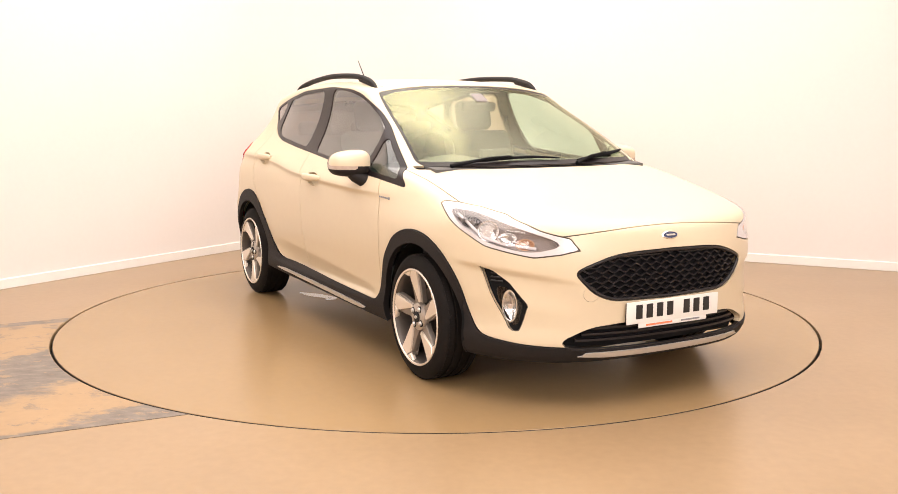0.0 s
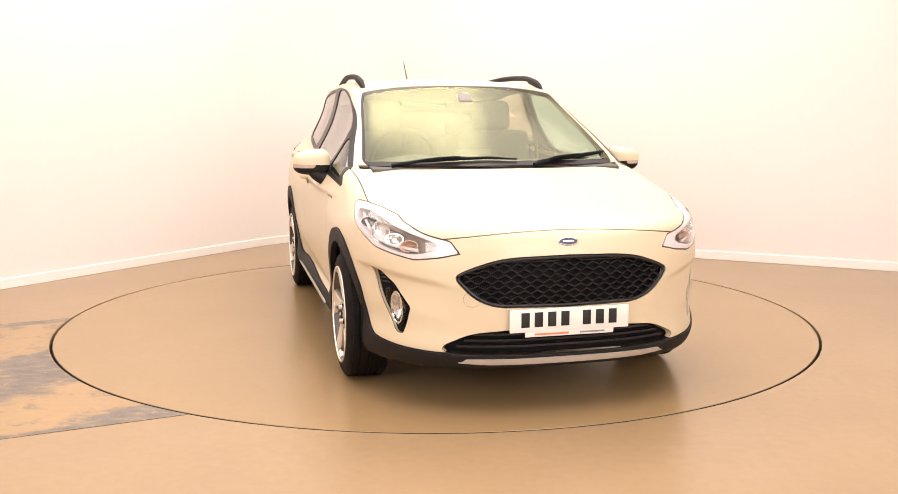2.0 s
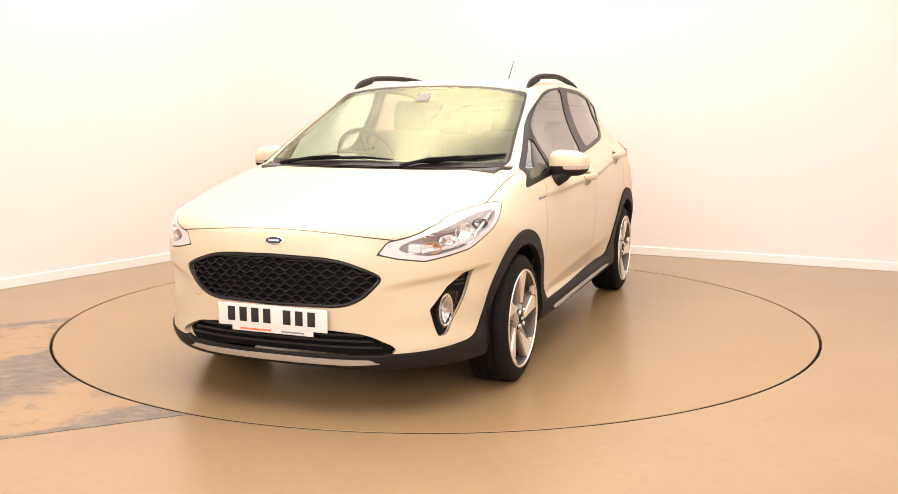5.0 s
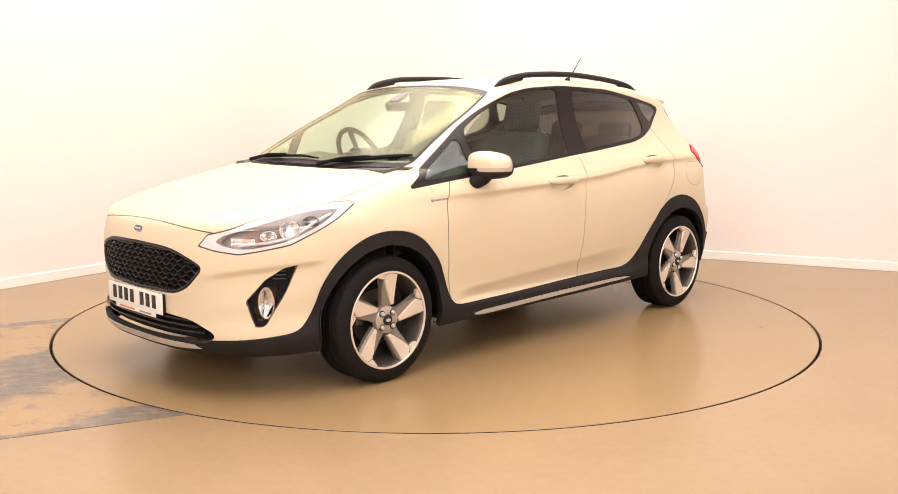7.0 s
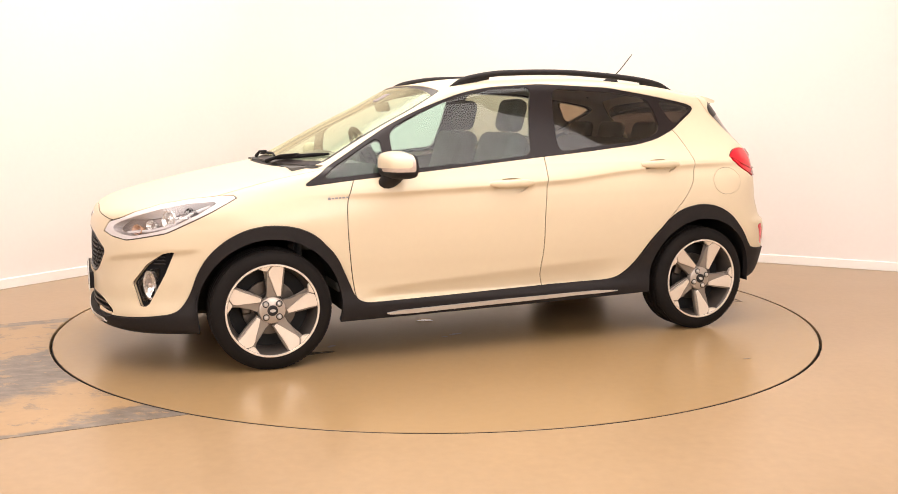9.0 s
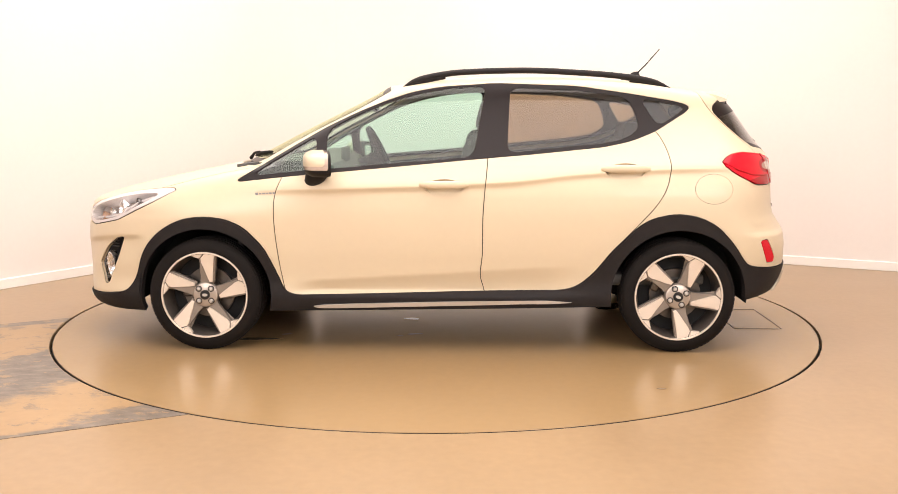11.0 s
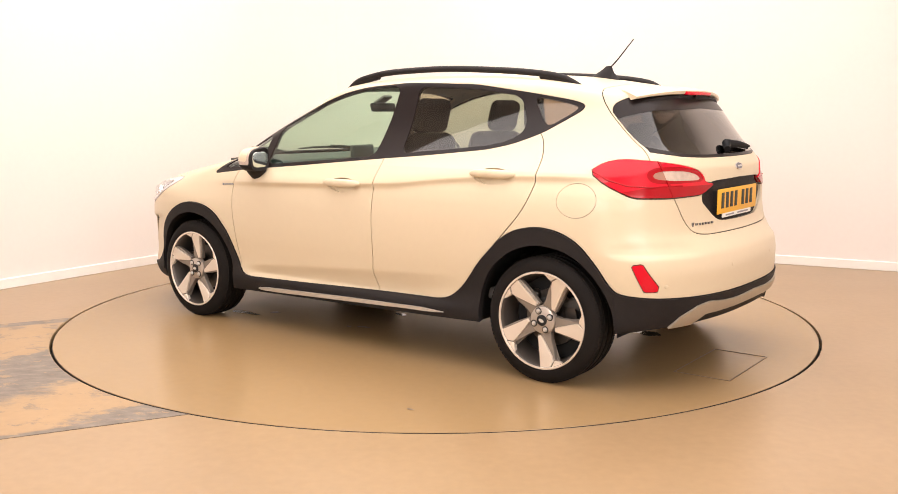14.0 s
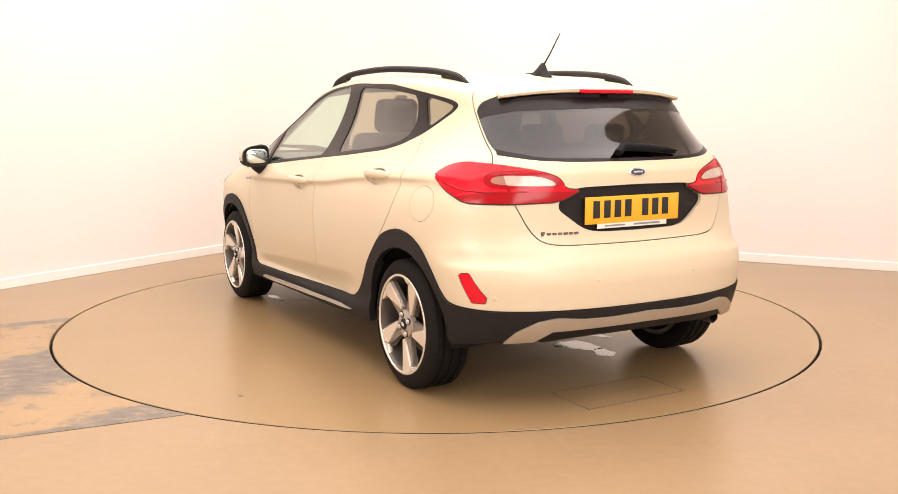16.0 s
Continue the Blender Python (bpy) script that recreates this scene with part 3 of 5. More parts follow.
def take(tris, field, gap=0.0025):
    """Take a panel out of what is left; the gap round it becomes part of the seams."""
    a, rest = cut(tris, along(tris, field) + gap)
    g, rest = cut(rest, along(rest, field) - gap) if gap else (rest[:0], rest)
    if len(g):
        SEAMS.append(g)
    return a, rest


left = TRIS
for s in (1, -1):
    _, left = cut(left, lambda x, y, z: np.where(y > 0.4, np.hypot(x - s * HUB_X, z - HUB_Z) - 0.352, 1.0))
LOW = curve([-2.0, -1.78, -1.55, -0.8, 0.8, 1.6, 1.85, 2.1], [0.315, 0.295, 0.262, 0.232, 0.205, 0.192, 0.187, 0.20])
left, _ = cut(left, lambda x, y, z: LOW(x) - z)

# glass-house
dlo, left = take(left, side_poly([(1.085, 0.880), (0.90, 0.995), (0.75, 1.085), (0.60, 1.172), (0.45, 1.243), (0.30, 1.303), (0.155, 1.350), (0.0, 1.378), (-0.286, 1.397), (-0.722, 1.381), (-1.019, 1.338), (-1.24, 1.302), (-1.318, 1.282), (-1.322, 1.255), (-1.23, 1.20), (-1.135, 1.143), (-1.0, 1.092), (-0.86, 1.063), (-0.5, 1.027), (-0.225, 1.004), (0.438, 0.944), (0.8, 0.912)], 1), 0.0015)
pane_f, dlo = take(dlo, side_poly([(0.60, 1.150), (0.45, 1.227), (0.3, 1.287), (0.15, 1.335), (0.0, 1.364), (-0.1, 1.375), (-0.240, 1.381), (-0.174, 1.014), (0.60, 0.950)], 1), 0.0012)
pane_q, dlo = take(dlo, side_poly([(0.655, 1.122), (0.655, 0.948), (0.98, 0.915), (0.93, 0.958)], 1), 0.0012)
pane_r, dlo = take(dlo, side_poly([(-0.368, 1.374), (-0.722, 1.358), (-0.984, 1.322), (-1.034, 1.23), (-1.045, 1.155), (-0.98, 1.108), (-0.86, 1.082), (-0.349, 1.032)], 1), 0.0012)
pane_b, dlo = take(dlo, side_poly([(-1.055, 1.318), (-1.20, 1.292), (-1.285, 1.272), (-1.29, 1.255), (-1.15, 1.168)], 1), 0.0012)
screen, left = take(left, lambda x, y, z: np.maximum.reduce([away(rounded([(-1, 0.977), (0.683, 0.977), (0.657, 1.07), (0.573, 1.345), (0.55, 1.363), (0.4, 1.45), (-1, 1.45)], 1), y, z), 0.305 - 0.03 * (y / 0.55) ** 2 - x]), 0.002)
edge_in = lambda x, y, z: np.maximum.reduce([away(np.array([(-1, 0.998), (0.664, 0.998), (0.562, 1.343), (0.52, 1.45), (-1, 1.45)]), y, z), 0.32 - x])
screen_in, screen_edge = cut(screen, edge_in)
cowl, left = take(left, lambda x, y, z: np.maximum.reduce([np.where(x > 0.6, 0, 1) + y - 0.70, 0.964 - z, z - 0.979]), 0.001)

# lamps
lamp_f, left = take(left, side_poly([(1.992, 0.668), (1.96, 0.650), (1.90, 0.637), (1.724, 0.676), (1.515, 0.775), (1.395, 0.836), (1.405, 0.848), (1.48, 0.845), (1.60, 0.832), (1.73, 0.809), (1.85, 0.773), (1.965, 0.718)], 0), 0.003)
lens_f, lamp_edge = cut(lamp_f, side_poly([(1.958, 0.680), (1.888, 0.654), (1.724, 0.693), (1.545, 0.782), (1.47, 0.822), (1.60, 0.816), (1.73, 0.791), (1.85, 0.755), (1.94, 0.712)], 1))
tail_poly = rounded([(-0.655, 0.979), (-0.76, 1.022), (-0.87, 1.036), (-1.056, 1.026), (-1.26, 1.006), (-1.385, 0.984), (-1.44, 0.955), (-1.455, 0.924), (-1.555, 0.918), (-1.42, 0.868), (-1.13, 0.862), (-0.887, 0.866), (-0.738, 0.921)], 0)
tail, left = take(left, lambda x, y, z: np.where(x < -1.3, away(tail_poly, x + y, z), 1.0), 0.003)
white_poly = rounded([(-1.03, 0.962), (-1.055, 0.978), (-1.14, 0.982), (-1.29, 0.978), (-1.375, 0.962), (-1.415, 0.936), (-1.18, 0.938), (-1.05, 0.947)], 1)
tail_white, tail = cut(tail, lambda x, y, z: away(white_poly, x + y, z))
ring_poly = rounded([(-0.985, 0.962), (-1.02, 0.992), (-1.14, 1.000), (-1.30, 0.994), (-1.395, 0.975), (-1.445, 0.930), (-1.18, 0.924), (-1.02, 0.930)], 1)
tail_ring, tail = cut(tail, lambda x, y, z: away(ring_poly, x + y, z))
tail_low, tail = cut(tail, lambda x, y, z: z - 0.912 + 0.12 * np.clip(x + y + 1.0, 0, 1))
split_tail = lambda x, y, z: (x + y) + 1.125 + 0.55 * (0.95 - z)
refl, left = take(left, side_poly([(-1.672, 0.578), (-1.715, 0.585), (-1.772, 0.482), (-1.765, 0.458), (-1.72, 0.458)], 0), 0.002)
fog, left = take(left, side_poly([(1.69, 0.588), (1.74, 0.576), (1.812, 0.525), (1.878, 0.432), (1.848, 0.318), (1.815, 0.322), (1.735, 0.48)], 0), 0.002)
fog_lamp, fog = cut(fog, side_poly([(1.762, 0.508), (1.808, 0.498), (1.862, 0.434), (1.842, 0.345), (1.822, 0.342), (1.768, 0.45)], 0))

# front openings
grille, left = take(left, end_poly([(0.0, 0.658), (0.218, 0.654), (0.315, 0.643), (0.425, 0.606), (0.482, 0.575), (0.445, 0.527), (0.392, 0.476), (0.31, 0.445), (0.0, 0.440)], True, 1), 0.001)
intake, left = take(left, end_poly([(0.0, 0.353), (0.26, 0.351), (0.41, 0.338), (0.535, 0.280), (0.50, 0.246), (0.0, 0.238)], True, 1), 0.001)

# black lower cladding
clad, left = take(left, side_poly([(2.3, 0.247), (1.97, 0.255), (1.85, 0.265), (1.70, 0.287), (1.655, 0.33), (1.624, 0.385), (1.59, 0.49), (1.54, 0.57), (1.46, 0.64), (1.36, 0.688), (1.25, 0.704), (1.13, 0.692), (1.03, 0.65), (0.924, 0.539), (0.86, 0.40), (0.825, 0.315), (0.775, 0.288), (0.2, 0.295), (-0.64, 0.315), (-0.72, 0.338), (-0.80, 0.405), (-0.90, 0.535), (-1.03, 0.66), (-1.10, 0.70), (-1.22, 0.724), (-1.34, 0.708), (-1.44, 0.658), (-1.53, 0.56), (-1.585, 0.475), (-1.62, 0.445), (-1.747, 0.430), (-2.3, 0.412), (-2.3, 0.0), (2.3, 0.0)], 1), 0.002)
skid_f, clad = cut(clad, end_poly([(0.0, 0.236), (0.42, 0.235), (0.49, 0.222), (0.34, 0.213), (0.0, 0.212)], True, 0))
skid_r, clad = cut(clad, end_poly([(0.0, 0.392), (0.20, 0.384), (0.33, 0.386), (0.46, 0.398), (0.53, 0.386), (0.61, 0.345), (0.65, 0.29), (0.55, 0.29), (0.47, 0.342), (0.30, 0.345), (0.0, 0.348)], False, 0))
strip, clad = cut(clad, side_poly([(0.74, 0.222), (0.60, 0.242), (0.0, 0.258), (-0.55, 0.266), (-0.82, 0.250), (-0.5, 0.2495), (0.5, 0.224)], 0))

# rear openings
GLASS_END = end_poly([(0.0, 1.032), (0.3, 1.034), (0.466, 1.041), (0.60, 1.062), (0.75, 1.10), (0.75, 1.25), (0.60, 1.32), (0.50, 1.338), (0.0, 1.345)], False, 1)
GLASS_SIDE = side_poly([(-1.57, 1.36), (-1.432, 1.266), (-1.52, 1.175), (-1.60, 1.105), (-1.665, 1.062), (-1.70, 0.95), (-2.3, 0.95), (-2.3, 1.5), (-1.60, 1.45)], 1)
GATE_SIDE = side_poly([(-1.335, 1.42), (-1.425, 1.262), (-1.51, 1.175), (-1.59, 1.105), (-1.655, 1.055), (-1.70, 0.98), (-1.70, 0.5), (-2.3, 0.5), (-2.3, 1.5), (-1.335, 1.5)], 1)
pane_t, left = take(left, lambda x, y, z: np.maximum(GLASS_END(x, y, z), GLASS_SIDE(x, y, z)), 0.0015)
# pane ends low at the top; black border there paints the spoiler's shade
pane_t_in, pane_t = cut(pane_t, end_poly([(0.0, 1.045), (0.3, 1.047), (0.45, 1.053), (0.595, 1.083), (0.635, 1.11), (0.60, 1.215), (0.48, 1.246), (0.0, 1.262)], False, 1))
recess, left = take(left, end_poly([(0.0, 0.932), (0.28, 0.928), (0.345, 0.920), (0.425, 0.850), (0.29, 0.752), (0.22, 0.738), (0.0, 0.735)], False, 1), 0.001)

# painted panels
bonnet, left = take(left, lambda x, y, z: np.maximum.reduce([away(np.array([(2.4, -0.115), (1.93, -0.115), (1.72, -0.085), (1.5, -0.070), (1.42, -0.085), (1.3, -0.110), (1.15, -0.136), (1.0, -0.152), (0.9, -0.16), (0.9, -1.6), (2.4, -1.6)]), x, (y - z) * 0.7071), 0.757 - 0.12 * y * y - z, z - 0.9635]), 0.0025)
GATE_END = end_poly([(0.0, 0.685), (0.40, 0.688), (0.482, 0.70), (0.532, 0.748), (0.588, 0.86), (0.635, 0.97), (0.80, 1.06), (0.80, 1.30), (0.52, 1.365), (0.0, 1.40)], False, 1)
tailgate, left = take(left, lambda x, y, z: np.maximum(GATE_END(x, y, z), GATE_SIDE(x, y, z)), 0.0025)
flap, left = take(left, lambda x, y, z: np.hypot((x + 1.412) / 0.097, (z - 0.85) / 0.0765) * 0.085 - 0.085, 0.0010)
flap_seam = SEAMS.pop()
door_f, left = take(left, side_poly([(0.80, 0.96), (0.83, 0.90), (0.866, 0.809), (0.868, 0.70), (0.862, 0.60), (0.845, 0.441), (0.823, 0.317), (0.79, 0.25), (-0.235, 0.25), (-0.236, 0.30), (-0.206, 0.395), (-0.222, 0.50), (-0.222, 0.704), (-0.233, 0.851), (-0.249, 1.004), (-0.25, 1.2), (0.60, 1.06)], 1), 0.0025)
door_r, left = take(left, side_poly([(-0.2495, 1.2), (-0.249, 1.004), (-0.233, 0.851), (-0.222, 0.704), (-0.222, 0.50), (-0.206, 0.395), (-0.236, 0.30), (-0.235, 0.25), (-0.66, 0.25), (-0.766, 0.353), (-0.879, 0.506), (-1.047, 0.685), (-1.12, 0.765), (-1.172, 0.85), (-1.198, 0.957), (-1.184, 1.057), (-1.135, 1.15), (-1.0, 1.2)], 1), 0.0025)
cup_f, door_f = cut(door_f, lambda x, y, z: np.hypot((x + 0.021) / 0.105, (z - 0.860) / 0.040) * 0.03 - 0.03)
cup_r, door_r = cut(door_r, lambda x, y, z: np.hypot((x + 0.958) / 0.105, (z - 0.941) / 0.040) * 0.03 - 0.03)
tow, left = take(left, lambda x, y, z: np.where(x > 1.5, np.hypot(y - 0.409, z - 0.482) - 0.033, 1.0), 0.0006)
tow_seam = SEAMS.pop()
bumper_f, left = take(left, lambda x, y, z: np.where(z < 0.80, 1.57 - x, 1.0), 0)
bumper_r, left = take(left, lambda x, y, z: np.maximum(x + 1.60 - 0.28 * np.clip(z - 0.55, -0.1, 0.4), z - 0.80), 0)
roof, left = take(left, lambda x, y, z: np.maximum.reduce([y - 0.50, x - 0.30, 1.3 - z]), 0.0015)
wing, left = cut(left, lambda x, y, z: np.maximum(0.55 - x, z - 0.95))

sheet("bonnet", np.concatenate([bonnet, flip(bonnet)]), PAINT, car, depth=0.012)
whole("roof", roof, PAINT, car)
whole("tailgate", tailgate, PAINT, car, depth=0.02)
sheet("front_bumper", np.concatenate([bumper_f, tow, tow_seam, flip(bumper_f)]), PAINT, car, depth=0.03)
whole("rear_bumper", bumper_r, PAINT, car, depth=0.02)
both("front_wing", wing, PAINT, car, depth=0.015)
both("handle_cup", cup_f, PAINT, car, lift=-0.026, depth=-0.026)
both("handle_cup", cup_r, PAINT, car, lift=-0.026, depth=-0.026)
sheet("tow_eye_cover", flip(tow), PAINT, car)
sheet("tow_eye_seam", flip(tow_seam), SEAM, car, lift=-0.004, rim=False)
both("front_door", door_f, PAINT, car, depth=0.015)
both("rear_door", door_r, PAINT, car, depth=0.015)
sheet("body_side", left, PAINT, car, depth=0.015)
sheet("body_side", flip(np.concatenate([left, flap, flap_seam])), PAINT, car, depth=0.015)
sheet("fuel_flap", flap, PAINT, car)
sheet("fuel_flap_seam", flap_seam, SEAM, car, lift=-0.006, rim=False)
whole("seam", np.concatenate(SEAMS), SEAM, car, lift=-0.006, rim=False, label="dark shut lines between panels")
both("window_frame", dlo, TRIM, car, lift=0.001, depth=0.02, label="black window surround")
for pane, mat, name in ((pane_f, CLEAR, "front_door_window"), (pane_q, CLEAR, "front_quarter_window"), (pane_r, PRIVACY, "rear_door_window"), (pane_b, PRIVACY, "rear_quarter_window")):
    both(name, pane, mat, car, lift=-0.003, depth=0, label="tinted glass pane")
whole("windscreen", screen_in, SCREEN, car, lift=-0.001, depth=0, label="clear curved windscreen")
whole("windscreen_border", screen_edge, TRIM, car, lift=-0.002, depth=0.01, label="black glass border")
whole("cowl", cowl, PLASTIC, car, lift=-0.012, depth=0.02)
whole("rear_window", pane_t_in, REARPANE, car, lift=-0.001, depth=0, label="dark tinted rear glass")
# black border, its wide top coloured in for the spoiler's shade and reflection
whole("rear_border_with_shade", pane_t, TRIM, car, depth=0.02, label="black glass border")
whole("plate_recess", recess, PLASTIC, car, lift=-0.014, depth=0, label="black number plate recess")
whole("grille", grille, GRILLE, car, lift=-0.035, depth=0, label="black mesh grille")
whole("lower_intake", intake, GRILLE, car, lift=-0.04, depth=0)

# cladding pieces
c_front, rest = cut(clad, lambda x, y, z: 1.60 - x)
c_rear, rest = cut(rest, lambda x, y, z: x + 1.60)
c_fa, rest = cut(rest, lambda x, y, z: 0.78 - x)
c_ra, c_sill = cut(rest, lambda x, y, z: x + 0.69)
whole("front_lower_bumper", c_front, PLASTIC, car, lift=0.008, depth=0.03, label="black textured lower bumper")
whole("rear_lower_bumper", c_rear, PLASTIC, car, lift=0.008, depth=0.03, label="black textured lower bumper")
both("front_arch_cladding", c_fa, PLASTIC, car, lift=0.010, depth=0.03, label="black textured arch cladding")
both("rear_arch_cladding", c_ra, PLASTIC, car, lift=0.010, depth=0.03, label="black textured arch cladding")
both("sill_cladding", c_sill, PLASTIC, car, lift=0.010, depth=0.04)
whole("front_skid_plate", skid_f, SATIN, car, lift=0.014, depth=0.03, label="silver skid plate")
whole("rear_skid_plate", skid_r, SKID, car, lift=0.018, depth=0.03, label="silver skid plate")
both("sill_strip", strip, SATIN, car, lift=0.018, depth=0.02, label="silver sill strip")

# ---- wheels ----


def slab_bm(outline, thick, drop, edge=0.0022):
    """A flat piece of the wheel's face: (across, up) in units of the rim radius, dished in towards the hub."""
    k = 0.232
    bm = bmesh.new()
    pts = [Vector((-u * k, v * k)) for u, v in outline]
    mid = sum(pts, Vector((0, 0))) / len(pts)
    loops = [[], [], []]
    for p in pts:
        y = -0.020 + 0.019 * min(1, p.length / k) ** 1.2 - drop
        q = p + (mid - p).normalized() * edge
        loops[0].append(bm.verts.new((q.x, y, q.y)))
        loops[1].append(bm.verts.new((p.x, y - edge, p.y)))
        loops[2].append(bm.verts.new((p.x, y - thick, p.y)))
    n = len(pts)
    for a, b in zip(loops, loops[1:]):
        for i in range(n):
            bm.faces.new((a[i], a[(i + 1) % n], b[(i + 1) % n], b[i]))
    bm.faces.new(loops[0])
    bm.faces.new(loops[2][::-1])
    bmesh.ops.triangulate(bm, faces=[f for f in bm.faces if len(f.verts) > 4])
    bmesh.ops.recalc_face_normals(bm, faces=bm.faces)
    return bm


def wheel():
    """A wheel whose outer face looks along +y, its axle through the origin."""
    w = new("wheel")
    R, r = TYRE_R, 0.232
    tyre = [(r - 0.012, -0.008), (r, 0.0), (r + 0.012, 0.002), (R - 0.030, -0.004), (R - 0.012, -0.014), (R - 0.003, -0.026)]
    for g in (-0.055, -0.10, -0.145):
        tyre += [(R, g + 0.007), (R - 0.007, g + 0.005), (R - 0.007, g - 0.005), (R, g - 0.007)]
    tyre += [(R - 0.003, -0.176), (R - 0.012, -0.19), (R - 0.04, -0.20), (r, -0.20), (r - 0.012, -0.19)]
    part("tyre", lathe(tyre, 96), RUBBER, w, "black rubber tyre with grooved tread")
    bm = bmesh.new()
    for i in range(90):
        turn = Matrix.Rotation(2 * math.pi * i / 90, 4, "Y")
        for y in (-0.034, -0.168):
            add_box(bm, 0.0, y, R - 0.0060, 0.0155, 0.022, 0.010, m=turn)
    tagged(part("tread", bm, RUBBER, w), "black rubber shoulder blocks of the tyre tread", kind="stuff")
    part("rim", lathe([(r - 0.002, -0.006), (r, 0.001), (r - 0.007, 0.003), (r - 0.013, -0.002), (r - 0.018, -0.02), (r - 0.030, -0.07), (r - 0.034, -0.19), (r - 0.02, -0.195), (r - 0.004, -0.19)], 72), POCKET, w, "dark grey alloy rim barrel")
    part("rim_lip", lathe([(r - 0.001, 0.0), (r - 0.003, 0.0045), (r - 0.010, 0.0045), (r - 0.013, -0.004), (r - 0.006, -0.006)], 72), ALLOY, w, "machined bright rim lip")
    part("brake_disc", lathe([(0.0, -0.085), (0.075, -0.085), (0.078, -0.10), (0.135, -0.10), (0.135, -0.122), (0.0, -0.122)], 48), DISC, w)
    part("hub_back", lathe([(0.0, -0.125), (0.20, -0.125), (0.20, -0.135), (0.0, -0.135)], 40), DARK, w)
    bm = box(0.115, -0.105, 0.03, 0.05, 0.06, 0.11, 0.012)
    part("brake_caliper", bm, DISC, w)
    face = slab_bm([(0.11, 0.29), (0.18, 0.30), (0.20, 0.50), (0.225, 0.75), (0.25, 0.93), (0.14, 0.953), (0.025, 0.962), (-0.072, 0.838), (-0.06, 0.74), (0.0, 0.58), (0.055, 0.42)], 0.026, 0.0)
    tab = slab_bm([(-0.005, 0.962), (-0.098, 0.842), (-0.165, 0.850), (-0.29, 0.90), (-0.27, 0.925), (-0.14, 0.952)], 0.020, 0.0)
    flank = slab_bm([(-0.12, 0.27), (0.20, 0.27), (0.255, 0.60), (0.285, 0.93), (0.10, 0.95), (-0.13, 0.94), (-0.16, 0.845), (-0.10, 0.82), (-0.115, 0.60), (-0.10, 0.40)], 0.026, 0.009, 0.004)
    pieces = [part("spoke", face, ALLOY, w, "bright machined spoke"), part("rim_tab", tab, ALLOY, w, "bright machined rim tab"), part("spoke_flank", flank, FLANK, w, "grey painted spoke side")]
    for i in range(1, 5):
        for src in pieces:
            o = new(src.name.split(".")[0], src.data)
            o.parent = w
            o["label"] = src["label"]
            o.matrix_basis = Matrix.Rotation(2 * math.pi * i / 5, 4, "Y")
    part("hub", lathe([(0.0, -0.012), (0.056, -0.012), (0.064, -0.017), (0.070, -0.04), (0.0, -0.045)], 40), HUBGREY, w)
    part("centre_cap", lathe([(0.0, -0.004), (0.021, -0.005), (0.026, -0.008), (0.026, -0.02), (0.0, -0.02)], 32), DARK, w, "dark round centre cap")
    bm = lathe([(0.0, 0.0), (0.013, 0.0), (0.015, -0.003), (0.0, -0.003)], 20)
    bmesh.ops.transform(bm, matrix=Matrix.Translation((0, -0.002, 0)) @ Matrix.Diagonal((1.0, 1.0, 0.55, 1)), verts=bm.verts)
    part("cap_oval", bm, SATIN, w)
    for i in range(4):
        a = math.pi / 4 + i * math.pi / 2
        bm = lathe([(0.0, 0.004), (0.008, 0.003), (0.0115, -0.003), (0.0125, -0.014), (0.0, -0.014)], 12)
        bmesh.ops.transform(bm, matrix=Matrix.Translation((0.046 * math.cos(a), -0.005, 0.046 * math.sin(a))), verts=bm.verts)
        part("wheel_nut", bm, SATIN, w)
        # raised dark ring gives the nut the shade of a recess
        bm = lathe([(0.0125, 0.0), (0.0165, -0.001), (0.0165, -0.008), (0.0125, -0.008)], 16)
        bmesh.ops.transform(bm, matrix=Matrix.Translation((0.046 * math.cos(a), -0.0095, 0.046 * math.sin(a))), verts=bm.verts)
        part("nut_shade_ring", bm, DARK, w)
    return w


first = wheel()
first.parent = car
first.matrix_basis = pose(HUB_X, WHEEL_Y, HUB_Z, 0, 0, 0)
for x, s, spin in ((-HUB_X, 1, -21), (HUB_X, -1, 12), (-HUB_X, -1, 42)):
    m = pose(x, s * WHEEL_Y, HUB_Z, 0, 0, 0 if s > 0 else 180) @ pose(0, 0, 0, 0, spin, 0)
    copy_thing(first, m)


def well(x, s):
    """Dark liner over a wheel."""
    bm = bmesh.new()
    rows = []
    for i in range(33):
        a = 0.0 + math.pi * i / 32
        rows.append([bm.verts.new((x + 0.365 * math.cos(a), s * y, HUB_Z - 0.04 + 0.395 * math.sin(a) ** 0.8)) for y in (0.80, 0.50)])
    for a, b in zip(rows, rows[1:]):
        bm.faces.new((a[0], a[1], b[1], b[0]))
    bm.faces.new([r[1] for r in rows])
    bmesh.ops.solidify(bm, geom=bm.faces[:], thickness=0.006)
    return bm


for x in (HUB_X, -HUB_X):
    for s in (1, -1):
        part("wheel_well", well(x, s), DARK, car)
bm = bmesh.new()
add_box(bm, 0.0, 0, 0.26, 1.70, 1.56, 0.10, 0.03)
add_box(bm, 1.45, 0, 0.27, 1.0, 0.98, 0.10, 0.03)
add_box(bm, -1.35, 0, 0.33, 0.95, 0.98, 0.12, 0.03)
part("underbody", bm, DARK, car)
pipe = lathe([(0.026, 0.0), (0.030, 0.0), (0.030, -0.16), (0.026, -0.16), (0.025, -0.004)], 28)
